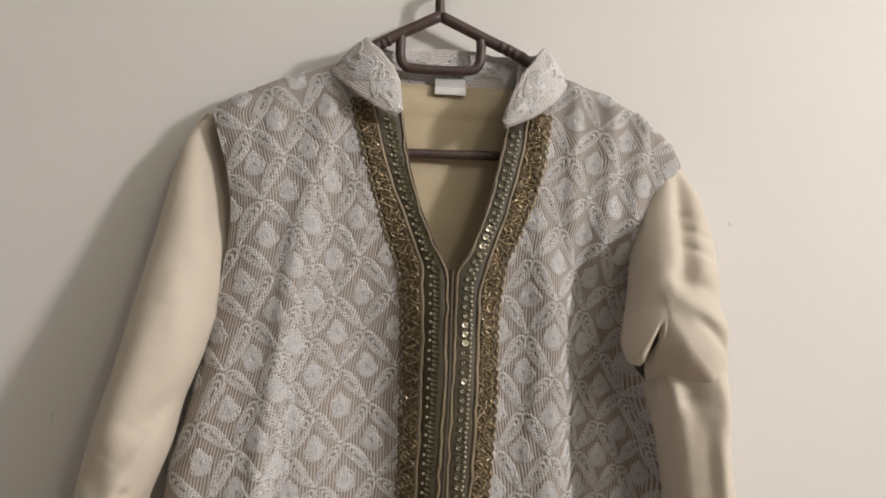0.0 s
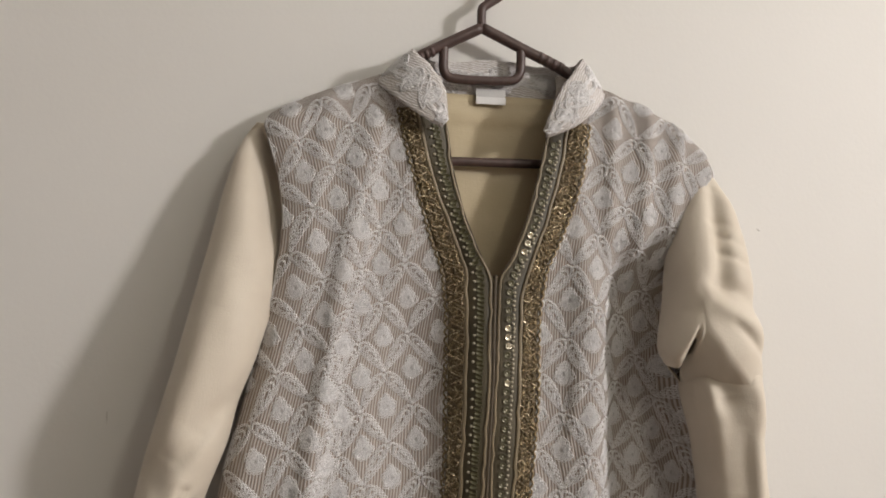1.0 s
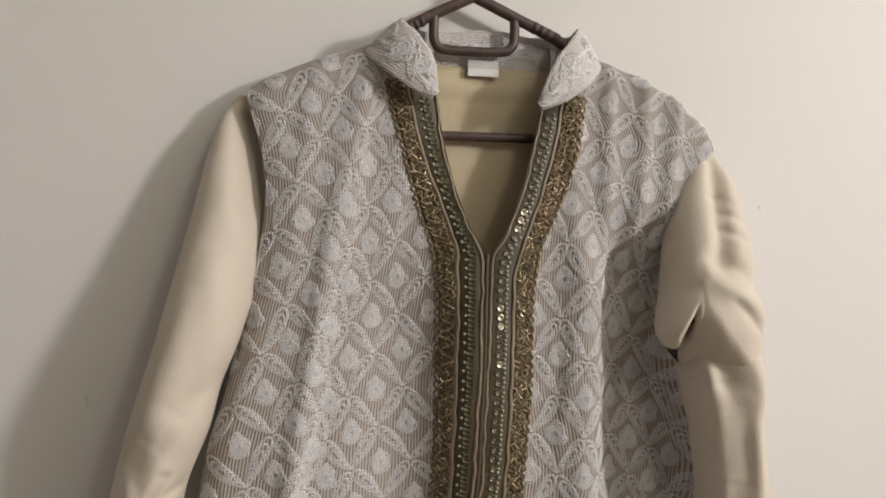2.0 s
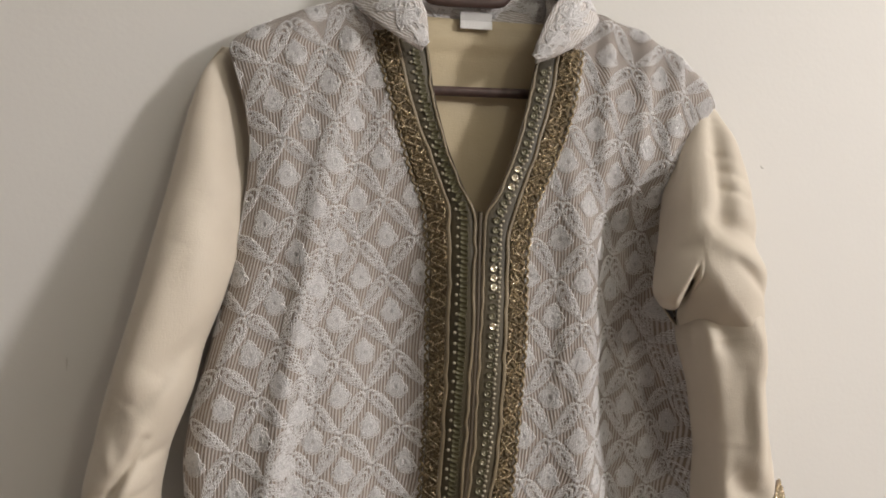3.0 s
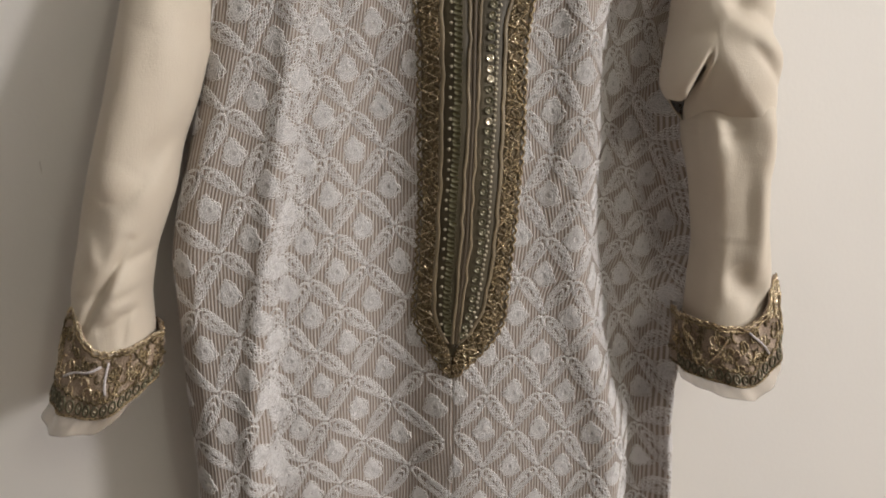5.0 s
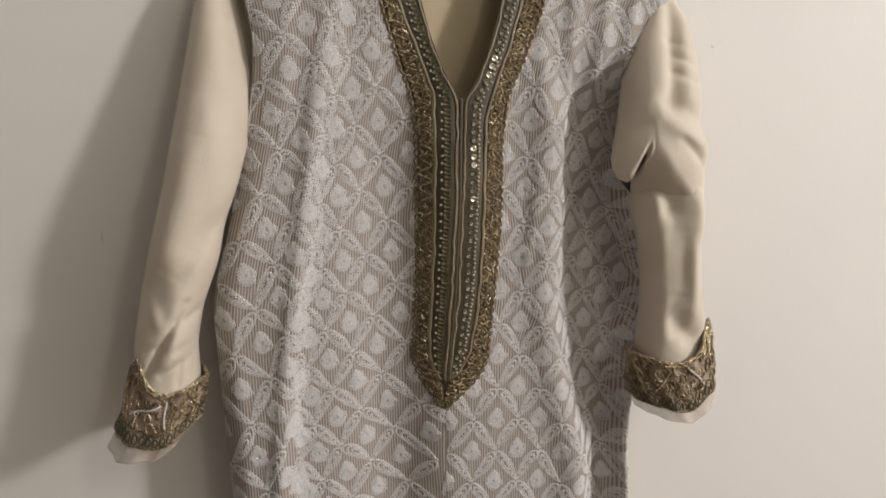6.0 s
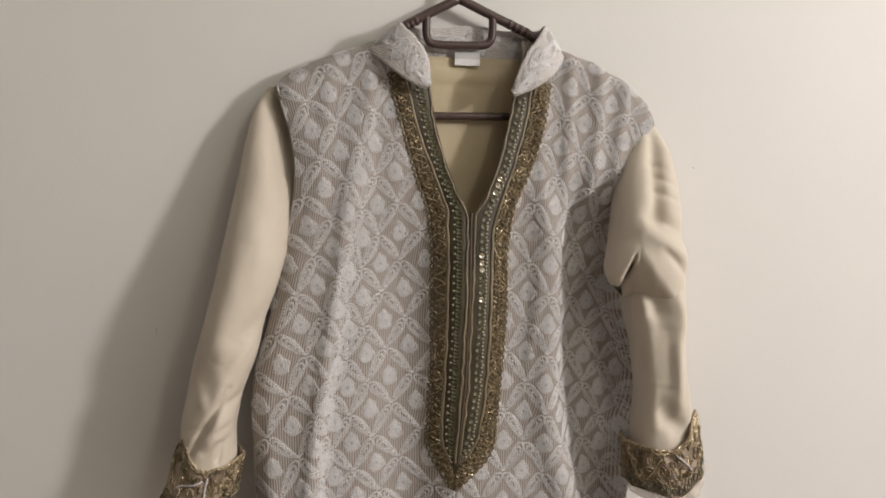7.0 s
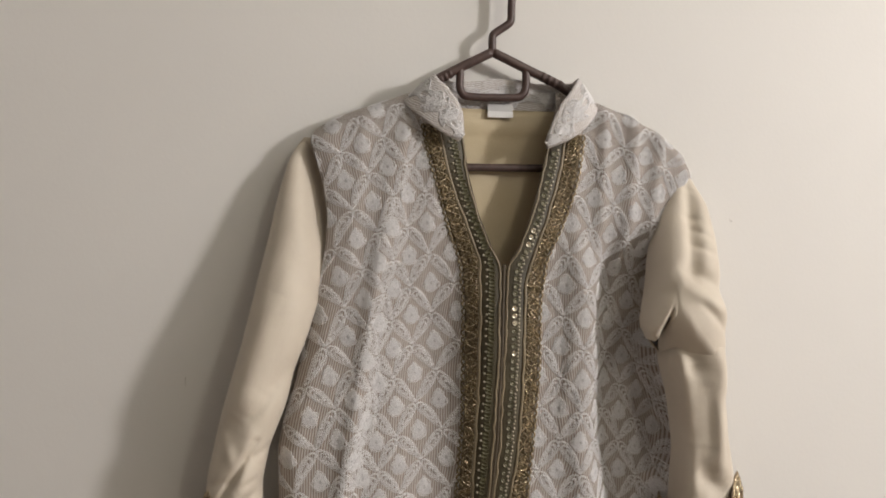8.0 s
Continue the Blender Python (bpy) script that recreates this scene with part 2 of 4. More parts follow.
def neck_right(z):
    return curve(z, [(1.575, 0.072), (1.513, 0.058), (1.484, 0.051), (1.447, 0.041), (1.406, 0.026), (1.384, 0.0115), (1.30, 0.0085), (1.20, 0.0035), (1.112, -0.0065), (1.098, -0.0088), (0.72, -0.0110)])


def shoulder(x):
    return np.interp(x, [-0.2, -0.148, -0.1, -0.04, 0.05, 0.116, 0.15, 0.191, 0.218, 0.232], [1.525, 1.549, 1.568, 1.575, 1.575, 1.568, 1.557, 1.536, 1.514, 1.488])


def wrinkle(x, z, seed=0.0):
    """Small soft irregularities of hanging cloth."""
    return (np.sin(41 * x + 9 * z + seed) * np.sin(23 * z - 17 * x + 2 * seed) + 0.6 * np.sin(97 * x - 31 * z + 3 * seed) * np.sin(37 * z + 1.7 * seed)) * 0.5


def pleat_left(z):
    return curve(z, [(1.53, -0.104), (1.37, -0.127), (1.27, -0.142), (1.16, -0.159), (1.05, -0.171), (0.7, -0.18)])


def front_shape(x, z):
    """How far the front of the garment stands off the wall."""
    x, z = np.asarray(x, float), np.asarray(z, float)
    d = curve(z, [(1.58, 0.046), (1.52, 0.056), (1.43, 0.068), (1.3, 0.080), (1.2, 0.088), (1.08, 0.096), (0.95, 0.10), (0.7, 0.10)])
    r1 = pleat_left(z)
    a1 = curve(z, [(1.53, 0.002), (1.42, 0.010), (1.3, 0.016), (1.0, 0.018), (0.7, 0.018)])
    d = d + 0.0035 * hump(x, 0.076 + 0.006 * np.sin(z * 30), 0.006) * hump(z, 1.27, 0.06)
    d = d + a1 * hump(x, r1, 0.011) + a1 * 0.7 * step01((r1 + 0.01 - x) / 0.03)
    d = d - curve(z, [(1.5, 0.0), (1.42, 0.005), (1.32, 0.018), (1.1, 0.019), (0.7, 0.018)]) * hump(x, -0.064, 0.036)
    d = d - curve(z, [(1.5, 0.0), (1.40, 0.004), (1.32, 0.012), (0.7, 0.014)]) * step01((0.002 - x) / 0.05)
    r2 = curve(z, [(1.5, 0.092), (1.37, 0.10), (1.29, 0.10), (1.19, 0.095), (1.12, 0.104), (1.02, 0.131), (0.7, 0.14)])
    lower = step01((1.44 - z) / 0.08)
    d = d + 0.010 * lower * hump(x, r2 - 0.006, 0.016) - 0.042 * lower * step01((x - r2) / 0.040)
    d = d + 0.036 * step01((1.34 - z) / 0.04) * hump(x, edge_right(z) - 0.008, 0.012)
    up = step01((z - 1.33) / 0.06)
    for c, w, a, s in ((0.118, 0.007, 0.0045, 0.10), (0.150, 0.008, 0.0055, 0.16), (0.178, 0.008, 0.0045, 0.22), (0.088, 0.009, 0.003, 0.02)):
        d = d + up * a * hump(x, c + s * (z - 1.45) * 0.6, w)
    for c, w, a in ((-0.105, 0.008, 0.004), (-0.150, 0.010, 0.003), (-0.07, 0.010, 0.002)):
        d = d + up * a * hump(x, c + 0.1 * (z - 1.45), w)
    el = np.clip((x - edge_left(z)) / 0.022, 0, 1)
    d = d - curve(z, [(1.5, 0.006), (1.36, 0.010), (1.3, 0.024), (0.7, 0.030)]) * (1 - el) ** 2
    er = np.clip((edge_right(z) - x) / 0.014, 0, 1)
    d = d - curve(z, [(1.5, 0.006), (1.36, 0.012), (1.3, 0.03), (0.7, 0.035)]) * (1 - er) ** 2
    s = np.clip((shoulder(x) - z) / 0.018, 0, 1)
    d = d - 0.012 * (1 - s) ** 2
    return d + 0.0016 * wrinkle(x, z)


# the shape on a fine grid, so that all stitches can be laid on it quickly
GX, GZ = np.linspace(-0.27, 0.27, 541), np.linspace(0.68, 1.62, 941)
SHAPE = front_shape(*np.meshgrid(GX, GZ))
SLOPE_Z, SLOPE_X = np.gradient(SHAPE, 0.001)


def sample(grid, x, z):
    u, v = np.clip((x + 0.27) * 1000, 0, 539.999), np.clip((z - 0.68) * 1000, 0, 939.999)
    a, c = u.astype(int), v.astype(int)
    u, v = u - a, v - c
    return (grid[c, a] * (1 - u) + grid[c, a + 1] * u) * (1 - v) + (grid[c + 1, a] * (1 - u) + grid[c + 1, a + 1] * u) * v


def on_front(x, z, out=0.0):
    """Places on the cloth's front, lifted off it by out along its normal."""
    x, z = np.asarray(x, float), np.asarray(z, float)
    p = np.stack([x, DROP_Y - sample(SHAPE, x, z), z], -1)
    if np.ndim(out) == 0 and out == 0:
        return p
    n = np.stack([-sample(SLOPE_X, x, z), -np.ones_like(x), -sample(SLOPE_Z, x, z)], -1)
    n /= np.linalg.norm(n, axis=-1)[..., None]
    return p + np.asarray(out)[..., None] * n


kurta = empty("kurta", (0.0, 0.70, 1.56), "cream kurta with white lace front, gold trim, on hanger", "kurta")
BASE = kurta.location.copy()


def under_kurta(ob):
    ob.parent = kurta
    ob.matrix_parent_inverse = Matrix.Translation(-BASE)
    return ob


# front of the body: two halves that meet at the zip
def build_front():
    zs = np.linspace(1.577, 0.74, 330)
    halves, uvs = [], []
    for a, b in ((edge_left, neck_left), (neck_right, edge_right)):
        u = np.linspace(0, 1, 110)
        x = a(zs)[:, None] * (1 - u) + b(zs)[:, None] * u
        z = np.broadcast_to(zs[:, None], x.shape)
        halves.append(on_front(x, z))
        span = (x - edge_left(zs)[:, None]) / (edge_right(zs) - edge_left(zs))[:, None]
        uvs.append(np.stack([span * 165, z], -1))
    rows, cols = halves[0].shape[:2]
    v = np.vstack([h.reshape(-1, 3) for h in halves])
    uv = np.vstack([h.reshape(-1, 2) for h in uvs])
    f = grid_faces(rows, cols) + grid_faces(rows, cols, False, rows * cols)
    ob = link_mesh("front_panel", v, f, NET, None, "beige front panel of striped net", True, uv)
    m = ob.modifiers.new("thickness", "SOLIDIFY")
    m.thickness, m.offset = 0.001, 0.0
    return under_kurta(ob)


front = build_front()


def build_back():
    zs = np.linspace(1.557, 0.735, 120)
    u = np.linspace(0, 1, 70)
    a, b = edge_left(zs) + 0.003, edge_right(zs) + 0.004 * step01((1.1 - zs) / 0.05)
    b = np.maximum(b, 0.248 * step01((1.47 - zs) / 0.06) * step01((zs - 1.11) / 0.05))
    x = a[:, None] * (1 - u) + b[:, None] * u
    z = np.broadcast_to(zs[:, None], x.shape)
    d = 0.0255 + 0.0025 * wrinkle(x, z, 2.0) + 0.003 * hump(z, 1.536, 0.003) + 0.0012 * hump(z, 1.546 + 0.05 * x, 0.004) + 0.03 * hump(x, edge_right(z), 0.012) * step01((1.12 - z) / 0.05)
    P = np.stack([x, DROP_Y - np.maximum(d, 0.018), z], -1)
    return under_kurta(sheet("back_panel", P, LINING, None, "beige satin lining of the back", thick=0.001))


build_back()


# ---- sleeves ----
def creases(x, z, lines):
    """Sum of soft valleys (depth > 0) or ridges (depth < 0) along straight lines."""
    out = np.zeros_like(x)
    for x1, z1, x2, z2, width, depth in lines:
        dx, dz = x2 - x1, z2 - z1
        t = np.clip(((x - x1) * dx + (z - z1) * dz) / (dx * dx + dz * dz), 0, 1)
        dist = np.hypot(x - x1 - t * dx, z - z1 - t * dz)
        out += depth * np.exp(-((dist / width) ** 2)) * (0.35 + 0.65 * np.sin(np.pi * np.clip(t, 0.04, 0.96)) ** 0.5)
    return out


def sleeve_point(side, theta, z):
    """Left (-1) or right (+1) sleeve: a place on the tube at height z, theta 0 at the inner side, 90 degrees in front."""
    if side < 0:
        outer = curve(z, [(1.53, -0.196), (1.51, -0.211), (1.493, -0.220), (1.458, -0.230), (1.409, -0.240), (1.366, -0.250), (1.308, -0.263), (1.242, -0.281), (1.221, -0.286), (1.171, -0.296), (1.13, -0.297)])
        inner = curve(z, [(1.53, -0.192), (1.51, -0.186), (1.47, -0.172), (1.41, -0.168), (1.375, -0.180), (1.31, -0.199), (1.277, -0.212), (1.244, -0.219), (1.2, -0.236), (1.166, -0.2425), (1.13, -0.242)])
        dc = curve(z, [(1.53, 0.034), (1.50, 0.042), (1.45, 0.050), (1.36, 0.064), (1.25, 0.078), (1.13, 0.086)])
        hd = curve(z, [(1.53, 0.001), (1.505, 0.007), (1.48, 0.018), (1.4, 0.032), (1.25, 0.041), (1.13, 0.036)])
    else:
        outer = curve(z, [(1.38, 0.225), (1.346, 0.235), (1.286, 0.240), (1.249, 0.240), (1.205, 0.246), (1.159, 0.255), (1.13, 0.257)])
        inner = curve(z, [(1.38, 0.200), (1.345, 0.202), (1.334, 0.201), (1.322, 0.198), (1.310, 0.191), (1.300, 0.184), (1.288, 0.181), (1.270, 0.184), (1.244, 0.191), (1.19, 0.199), (1.13, 0.195)])
        dc = curve(z, [(1.38, 0.080), (1.345, 0.088), (1.30, 0.097), (1.25, 0.102), (1.13, 0.100)])
        hd = curve(z, [(1.38, 0.006), (1.360, 0.018), (1.345, 0.031), (1.32, 0.041), (1.29, 0.042), (1.25, 0.038), (1.13, 0.034)])
    xc, hw = (outer + inner) / 2, np.abs(outer - inner) / 2
    ca, sa = np.cos(theta), np.sin(theta)
    x = xc - side * hw * np.sign(ca) * np.abs(ca) ** 0.85
    d = dc + hd * np.sign(sa) * np.abs(sa) ** (0.9 if side < 0 else 0.62)
    frontness = step01((sa + 0.1) / 0.5)
    if side < 0:
        lines = [(-0.190, 1.515, -0.176, 1.365, 0.018, 0.028), (-0.205, 1.39, -0.185, 1.33, 0.014, 0.006), (-0.246, 1.215, -0.284, 1.150, 0.0035, 0.006), (-0.25, 1.22, -0.262, 1.16, 0.010, -0.006), (-0.214, 1.285, -0.236, 1.262, 0.008, 0.005), (-0.262, 1.24, -0.285, 1.205, 0.009, 0.005), (-0.225, 1.36, -0.262, 1.27, 0.022, -0.006), (-0.232, 1.205, -0.252, 1.198, 0.005, 0.005), (-0.275, 1.215, -0.268, 1.195, 0.006, -0.003), (-0.244, 1.178, -0.262, 1.172, 0.004, 0.003), (-0.250, 1.162, -0.270, 1.152, 0.004, 0.003), (-0.254, 1.160, -0.258, 1.140, 0.003, 0.003), (-0.240, 1.190, -0.262, 1.165, 0.010, -0.005), (-0.272, 1.178, -0.288, 1.170, 0.004, 0.003), (-0.228, 1.262, -0.250, 1.240, 0.006, 0.003)]
    else:
        lines = [(0.186, 1.335, 0.198, 1.285, 0.010, 0.010), (0.201, 1.300, 0.208, 1.200, 0.012, 0.007), (0.222, 1.30, 0.232, 1.262, 0.008, -0.005), (0.182, 1.320, 0.184, 1.262, 0.0026, 0.009), (0.184, 1.262, 0.190, 1.190, 0.0026, 0.009), (0.190, 1.190, 0.187, 1.140, 0.0026, 0.008),
                 (0.226, 1.262, 0.229, 1.170, 0.008, -0.005), (0.214, 1.262, 0.219, 1.200, 0.007, 0.003), (0.230, 1.260, 0.238, 1.190, 0.008, 0.003), (0.208, 1.178, 0.238, 1.148, 0.013, 0.008), (0.200, 1.20, 0.205, 1.155, 0.007, -0.004)]
    d = d - frontness * creases(x, z, lines) + 0.0014 * frontness * wrinkle(x * 1.3, z * 1.2, 5.0 + side) + 0.0006 * frontness * wrinkle(x * 3.1, z * 2.3, 9.0 + side)
    return np.stack([x, DROP_Y - np.maximum(d, 0.018), z], -1)


def tucked_upper(theta, v):
    """Upper part of the tucked sleeve: it ends in a rolled edge that rises to an arch over the lower part."""
    stops = [(-3.15, 1.24), (-1.6, 1.27), (-0.5, 1.31), (0.0, 1.305), (0.34, 1.305), (0.50, 1.308), (0.64, 1.315), (0.74, 1.323), (0.83, 1.331), (0.93, 1.333), (1.1, 1.298), (1.4, 1.270), (1.8, 1.235), (2.3, 1.198), (3.15, 1.19)]
    low = np.interp(theta, *np.array(stops).T)
    z = 1.494 * (1 - v) + low * v
    outer = curve(z, [(1.50, 0.220), (1.485, 0.227), (1.454, 0.240), (1.422, 0.243), (1.384, 0.241), (1.346, 0.240), (1.296, 0.240), (1.26, 0.238), (1.23, 0.234), (1.19, 0.230)])
    inner = curve(z, [(1.50, 0.216), (1.485, 0.212), (1.44, 0.186), (1.409, 0.176), (1.375, 0.170), (1.360, 0.167), (1.347, 0.163), (1.333, 0.159), (1.322, 0.156), (1.313, 0.155), (1.304, 0.157), (1.24, 0.17)])
    dc = curve(z, [(1.50, 0.042), (1.45, 0.060), (1.38, 0.082), (1.33, 0.100), (1.24, 0.102)])
    hd = curve(z, [(1.50, 0.003), (1.46, 0.020), (1.40, 0.038), (1.35, 0.044), (1.30, 0.041), (1.24, 0.036)])
    roll = step01((v - 0.86) / 0.14) ** 2 * (1 - step01((theta - 0.85) / 0.5) * (theta > 0))
    ca, sa = np.cos(theta), np.sin(theta)
    x = (outer + inner) / 2 - (outer - inner) / 2 * np.sign(ca) * np.abs(ca) ** 0.85 * (1 - 0.10 * roll)
    d = dc + hd * np.sign(sa) * np.abs(sa) ** 0.70
    start = np.interp(theta, [0.95, 1.3, 1.7, 2.3, 3.15], [1.356, 1.342, 1.316, 1.284, 1.270])
    d = d - 0.060 * step01((start - z) / 0.075) * step01((theta - 0.92) / 0.15)
    lines = [(0.219, 1.47, 0.201, 1.38, 0.008, 0.010), (0.212, 1.425, 0.230, 1.419, 0.004, 0.003), (0.208, 1.410, 0.234, 1.400, 0.004, 0.003), (0.206, 1.440, 0.222, 1.437, 0.004, 0.002), (0.198, 1.382, 0.242, 1.358, 0.011, 0.009), (0.188, 1.370, 0.236, 1.340, 0.009, -0.006), (0.160, 1.352, 0.176, 1.362, 0.005, 0.003), (0.205, 1.350, 0.236, 1.318, 0.005, 0.003)]
    front = step01((sa + 0.1) / 0.5)
    d = d - front * creases(x, z, lines) + 0.0014 * front * wrinkle(x * 1.3, z * 1.2, 6.0) - 0.016 * roll * sa
    return np.stack([x, DROP_Y - np.maximum(d, 0.018), z + 0.004 * roll], -1)


def build_sleeve(side, top, name, label):
    th = np.linspace(-np.pi, np.pi, 144, endpoint=False)
    zs = np.concatenate([np.linspace(top, top - 0.03, 24, endpoint=False), np.linspace(top - 0.03, 1.128, 190)])
    T, Z = np.meshgrid(th, zs)
    P = sleeve_point(side, T, Z)
    v, f = P.reshape(-1, 3), grid_faces(*P.shape[:2], True)
    if side > 0:
        T, V = np.meshgrid(th, np.linspace(0, 1, 120))
        Q = tucked_upper(T, V)
        f = f + grid_faces(*Q.shape[:2], True, len(v))
        v = np.vstack([v, Q.reshape(-1, 3)])
    ob = link_mesh(name, v, f, SILK, None, label)
    s = ob.modifiers.new("thickness", "SOLIDIFY")
    s.thickness, s.offset = 0.0008, 0.0
    return under_kurta(ob)


sleeve_left = build_sleeve(-1, 1.519, "sleeve", "plain cream silk sleeve hanging softly")
sleeve_right = build_sleeve(1, 1.372, "sleeve", "plain cream silk sleeve tucked into a fold at the underarm")


# ---- collar ----
def build_collar():
    low = [(-0.043, 0.676, 1.516), (-0.063, 0.672, 1.525), (-0.085, 0.680, 1.541), (-0.099, 0.702, 1.559), (-0.078, 0.722, 1.562), (-0.03, 0.7275, 1.554), (0.02, 0.728, 1.554), (0.073, 0.7275, 1.557), (0.107, 0.719, 1.562), (0.116, 0.702, 1.559), (0.100, 0.680, 1.539), (0.078, 0.674, 1.522), (0.052, 0.675, 1.511)]
    top = [(-0.0385, 0.675, 1.524), (-0.042, 0.671, 1.548), (-0.052, 0.674, 1.566), (-0.068, 0.688, 1.586), (-0.060, 0.719, 1.588), (-0.031, 0.7265, 1.587), (0.015, 0.727, 1.592), (0.06, 0.7265, 1.588), (0.088, 0.718, 1.588), (0.090, 0.690, 1.588), (0.066, 0.675, 1.557), (0.0540, 0.672, 1.532), (0.050, 0.675, 1.517)]
    lo, hi = smooth_path(low, 10), smooth_path(top, 10)
    v = np.linspace(0, 1, 14)
    P = lo[:, None] * (1 - v[:, None]) + hi[:, None] * v[:, None]
    bow = np.sin(np.pi * v)[None, :]
    outward = step01((0.71 - P[..., 1]) / 0.03)
    P[..., 1] -= 0.0030 * bow * outward
    P[..., 2] += 0.0006 * np.sin(np.arange(len(lo)) * 0.9)[:, None] * v
    s = np.concatenate([[0], np.cumsum(np.linalg.norm(np.diff(lo, axis=0), axis=1))])
    uv = np.stack([np.broadcast_to(s[:, None], P.shape[:2]), np.broadcast_to(v * 0.035, P.shape[:2])], -1) * 3.0
    return P, under_kurta(sheet("collar", P, COLLAR, None, "white lace stand collar with turned front tips", thick=0.0022, uv=uv))


COLLAR_GRID, collar = build_collar()

# ---- label inside the neck ----
label_back = under_kurta(box("care_label", (-0.004, 0.7195, 1.548), (0.0245, 0.7203, 1.5625), LABEL_TOP, None, "small white woven neck label", 0.0003))
tab = box("label_fold", (-0.0042, 0.7180, 1.5475), (0.0247, 0.7193, 1.5545), LABEL, label_back, "", 0.0004)


# ---- trim round the neck and the zip ----
def left_outer(z):
    return curve(z, [(1.56, -0.086), (1.534, -0.079), (1.499, -0.071), (1.459, -0.060), (1.419, -0.048), (1.389, -0.036), (1.348, -0.0315), (1.224, -0.0315), (1.150, -0.036), (1.132, -0.0385), (1.112, -0.031), (1.095, -0.020), (1.081, -0.0115)])


def left_mid(z):
    return curve(z, [(1.56, -0.070), (1.528, -0.064), (1.495, -0.056), (1.46, -0.045), (1.425, -0.031), (1.389, -0.0175), (1.328, -0.0165), (1.247, -0.0185), (1.14, -0.0235), (1.124, -0.0205), (1.106, -0.0105)])


def right_mid(z):
    return curve(z, [(1.56, 0.086), (1.522, 0.079), (1.48, 0.070), (1.438, 0.057), (1.398, 0.042), (1.37, 0.033), (1.277, 0.030), (1.185, 0.024), (1.140, 0.016), (1.122, 0.006), (1.106, -0.0105)])


def right_outer(z):
    return curve(z, [(1.56, 0.104), (1.528, 0.098), (1.491, 0.092), (1.454, 0.082), (1.422, 0.069), (1.391, 0.054), (1.349, 0.047), (1.277, 0.0455), (1.205, 0.039), (1.150, 0.033), (1.128, 0.031), (1.112, 0.021), (1.095, 0.003), (1.081, -0.0115)])


def band(name, a, b, z0, z1, out, mat, label, rows=150, cols=9, edge=0.0):
    zs = np.linspace(z0, z1, rows)
    u = np.linspace(0, 1, cols)
    x = a(zs)[:, None] * (1 - u) + b(zs)[:, None] * u
    z = np.broadcast_to(zs[:, None], x.shape)
    lift = out * np.sin(np.pi * np.clip(u, 0.0, 1.0)) ** 0.25 + 0 * x
    return under_kurta(sheet(name, on_front(x, z, lift), mat, None, label, thick=0.0008))


ribbon_left = band("beaded_ribbon", left_mid, lambda z: neck_left(z) + 0.0005, 1.53, 1.109, 0.0018, RIBBON, "olive gold ribbon sewn with beads and sequins")
ribbon_right = band("beaded_ribbon", lambda z: neck_right(z) - 0.0005, right_mid, 1.522, 1.109, 0.0018, RIBBON, "olive gold ribbon sewn with beads and sequins")
braid_left = band("gold_braid", lambda z: left_outer(z) - 0.0, left_mid, 1.535, 1.082, 0.0012, GOLD_BASE, "scalloped antique gold braid")
braid_right = band("gold_braid", right_mid, lambda z: right_outer(z) + 0.0, 1.528, 1.082, 0.0012, GOLD_BASE, "scalloped antique gold braid")


band("ribbon_tip", lambda z: left_mid(z) - 0.003, lambda z: right_mid(z) + 0.003, 1.135, 1.100, 0.0004, RIBBON, "", 20)


def edging(name, fn, z0, z1, radius, out, mat, label=""):
    zs = np.linspace(z0, z1, 120)
    v, f = tube_arrays(on_front(fn(zs), zs, out), radius, 6)
    return under_kurta(link_mesh(name, v, f, mat, None, label))


def facing(fn, w0, w1, z0, z1, label=""):
    """A narrow turned strip of pale cloth, a little uneven in width, with a rolled edge."""
    zs = np.linspace(z0, z1, 260)
    rng = np.random.default_rng(int(abs(w0 * 1e5)) + int(abs(w1 * 1e5)) * 7)
    knots = np.linspace(z1, z0, 46)
    wob = np.interp(zs, knots, rng.normal(0, 0.00045, 46))
    u = np.linspace(0, 1, 7)
    x = (fn(zs) + w0 + wob)[:, None] * (1 - u) + (fn(zs) + w1 + wob)[:, None] * u
    z = np.broadcast_to(zs[:, None], x.shape)
    lift = 0.0021 + 0.0006 * np.sin(np.pi * u) ** 0.6 + np.interp(zs, knots, rng.uniform(0, 0.0007, 46))[:, None]
    return under_kurta(sheet("piping", on_front(x, z, lift), PIPING, None, label, thick=0.0006))


facing(lambda z: neck_left(z), -0.0020, 0.0000, 1.53, 1.112, "pale gold piping along the opening")
facing(lambda z: neck_right(z), 0.0000, 0.0019, 1.522, 1.112, "pale gold piping along the opening")
facing(left_mid, -0.0006, 0.0022, 1.53, 1.112, "pale gold strip between braid and ribbon")
facing(right_mid, -0.0022, 0.0006, 1.522, 1.112, "pale gold strip between ribbon and braid")
for half, ribbon in ((neck_left, -1), (neck_right, 1)):
    edging("rolled_edge", lambda z: half(z) - ribbon * 0.0004, 1.52, 1.112, 0.0007, 0.0020, ZIP)
edging("zip", lambda z: (neck_left(z) + neck_right(z)) / 2, 1.386, 1.112, 0.0021, 0.0010, ZIP, "dark concealed zip")


# ---- hanger and its peg ----
hanger = empty("clothes_hanger", (0.0, 0.72, 1.62), "dark brown plastic clothes hanger on a wall peg", "hanger")


def hang(ob):
    ob.parent = hanger
    ob.matrix_parent_inverse = Matrix.Translation(-hanger.location)
    return ob


def flat(points, y=0.7135):
    return [(-0.12 + (x + 0.12) * 0.991, y, 1.39 + (z - 1.39) * 0.991) for x, z in points]


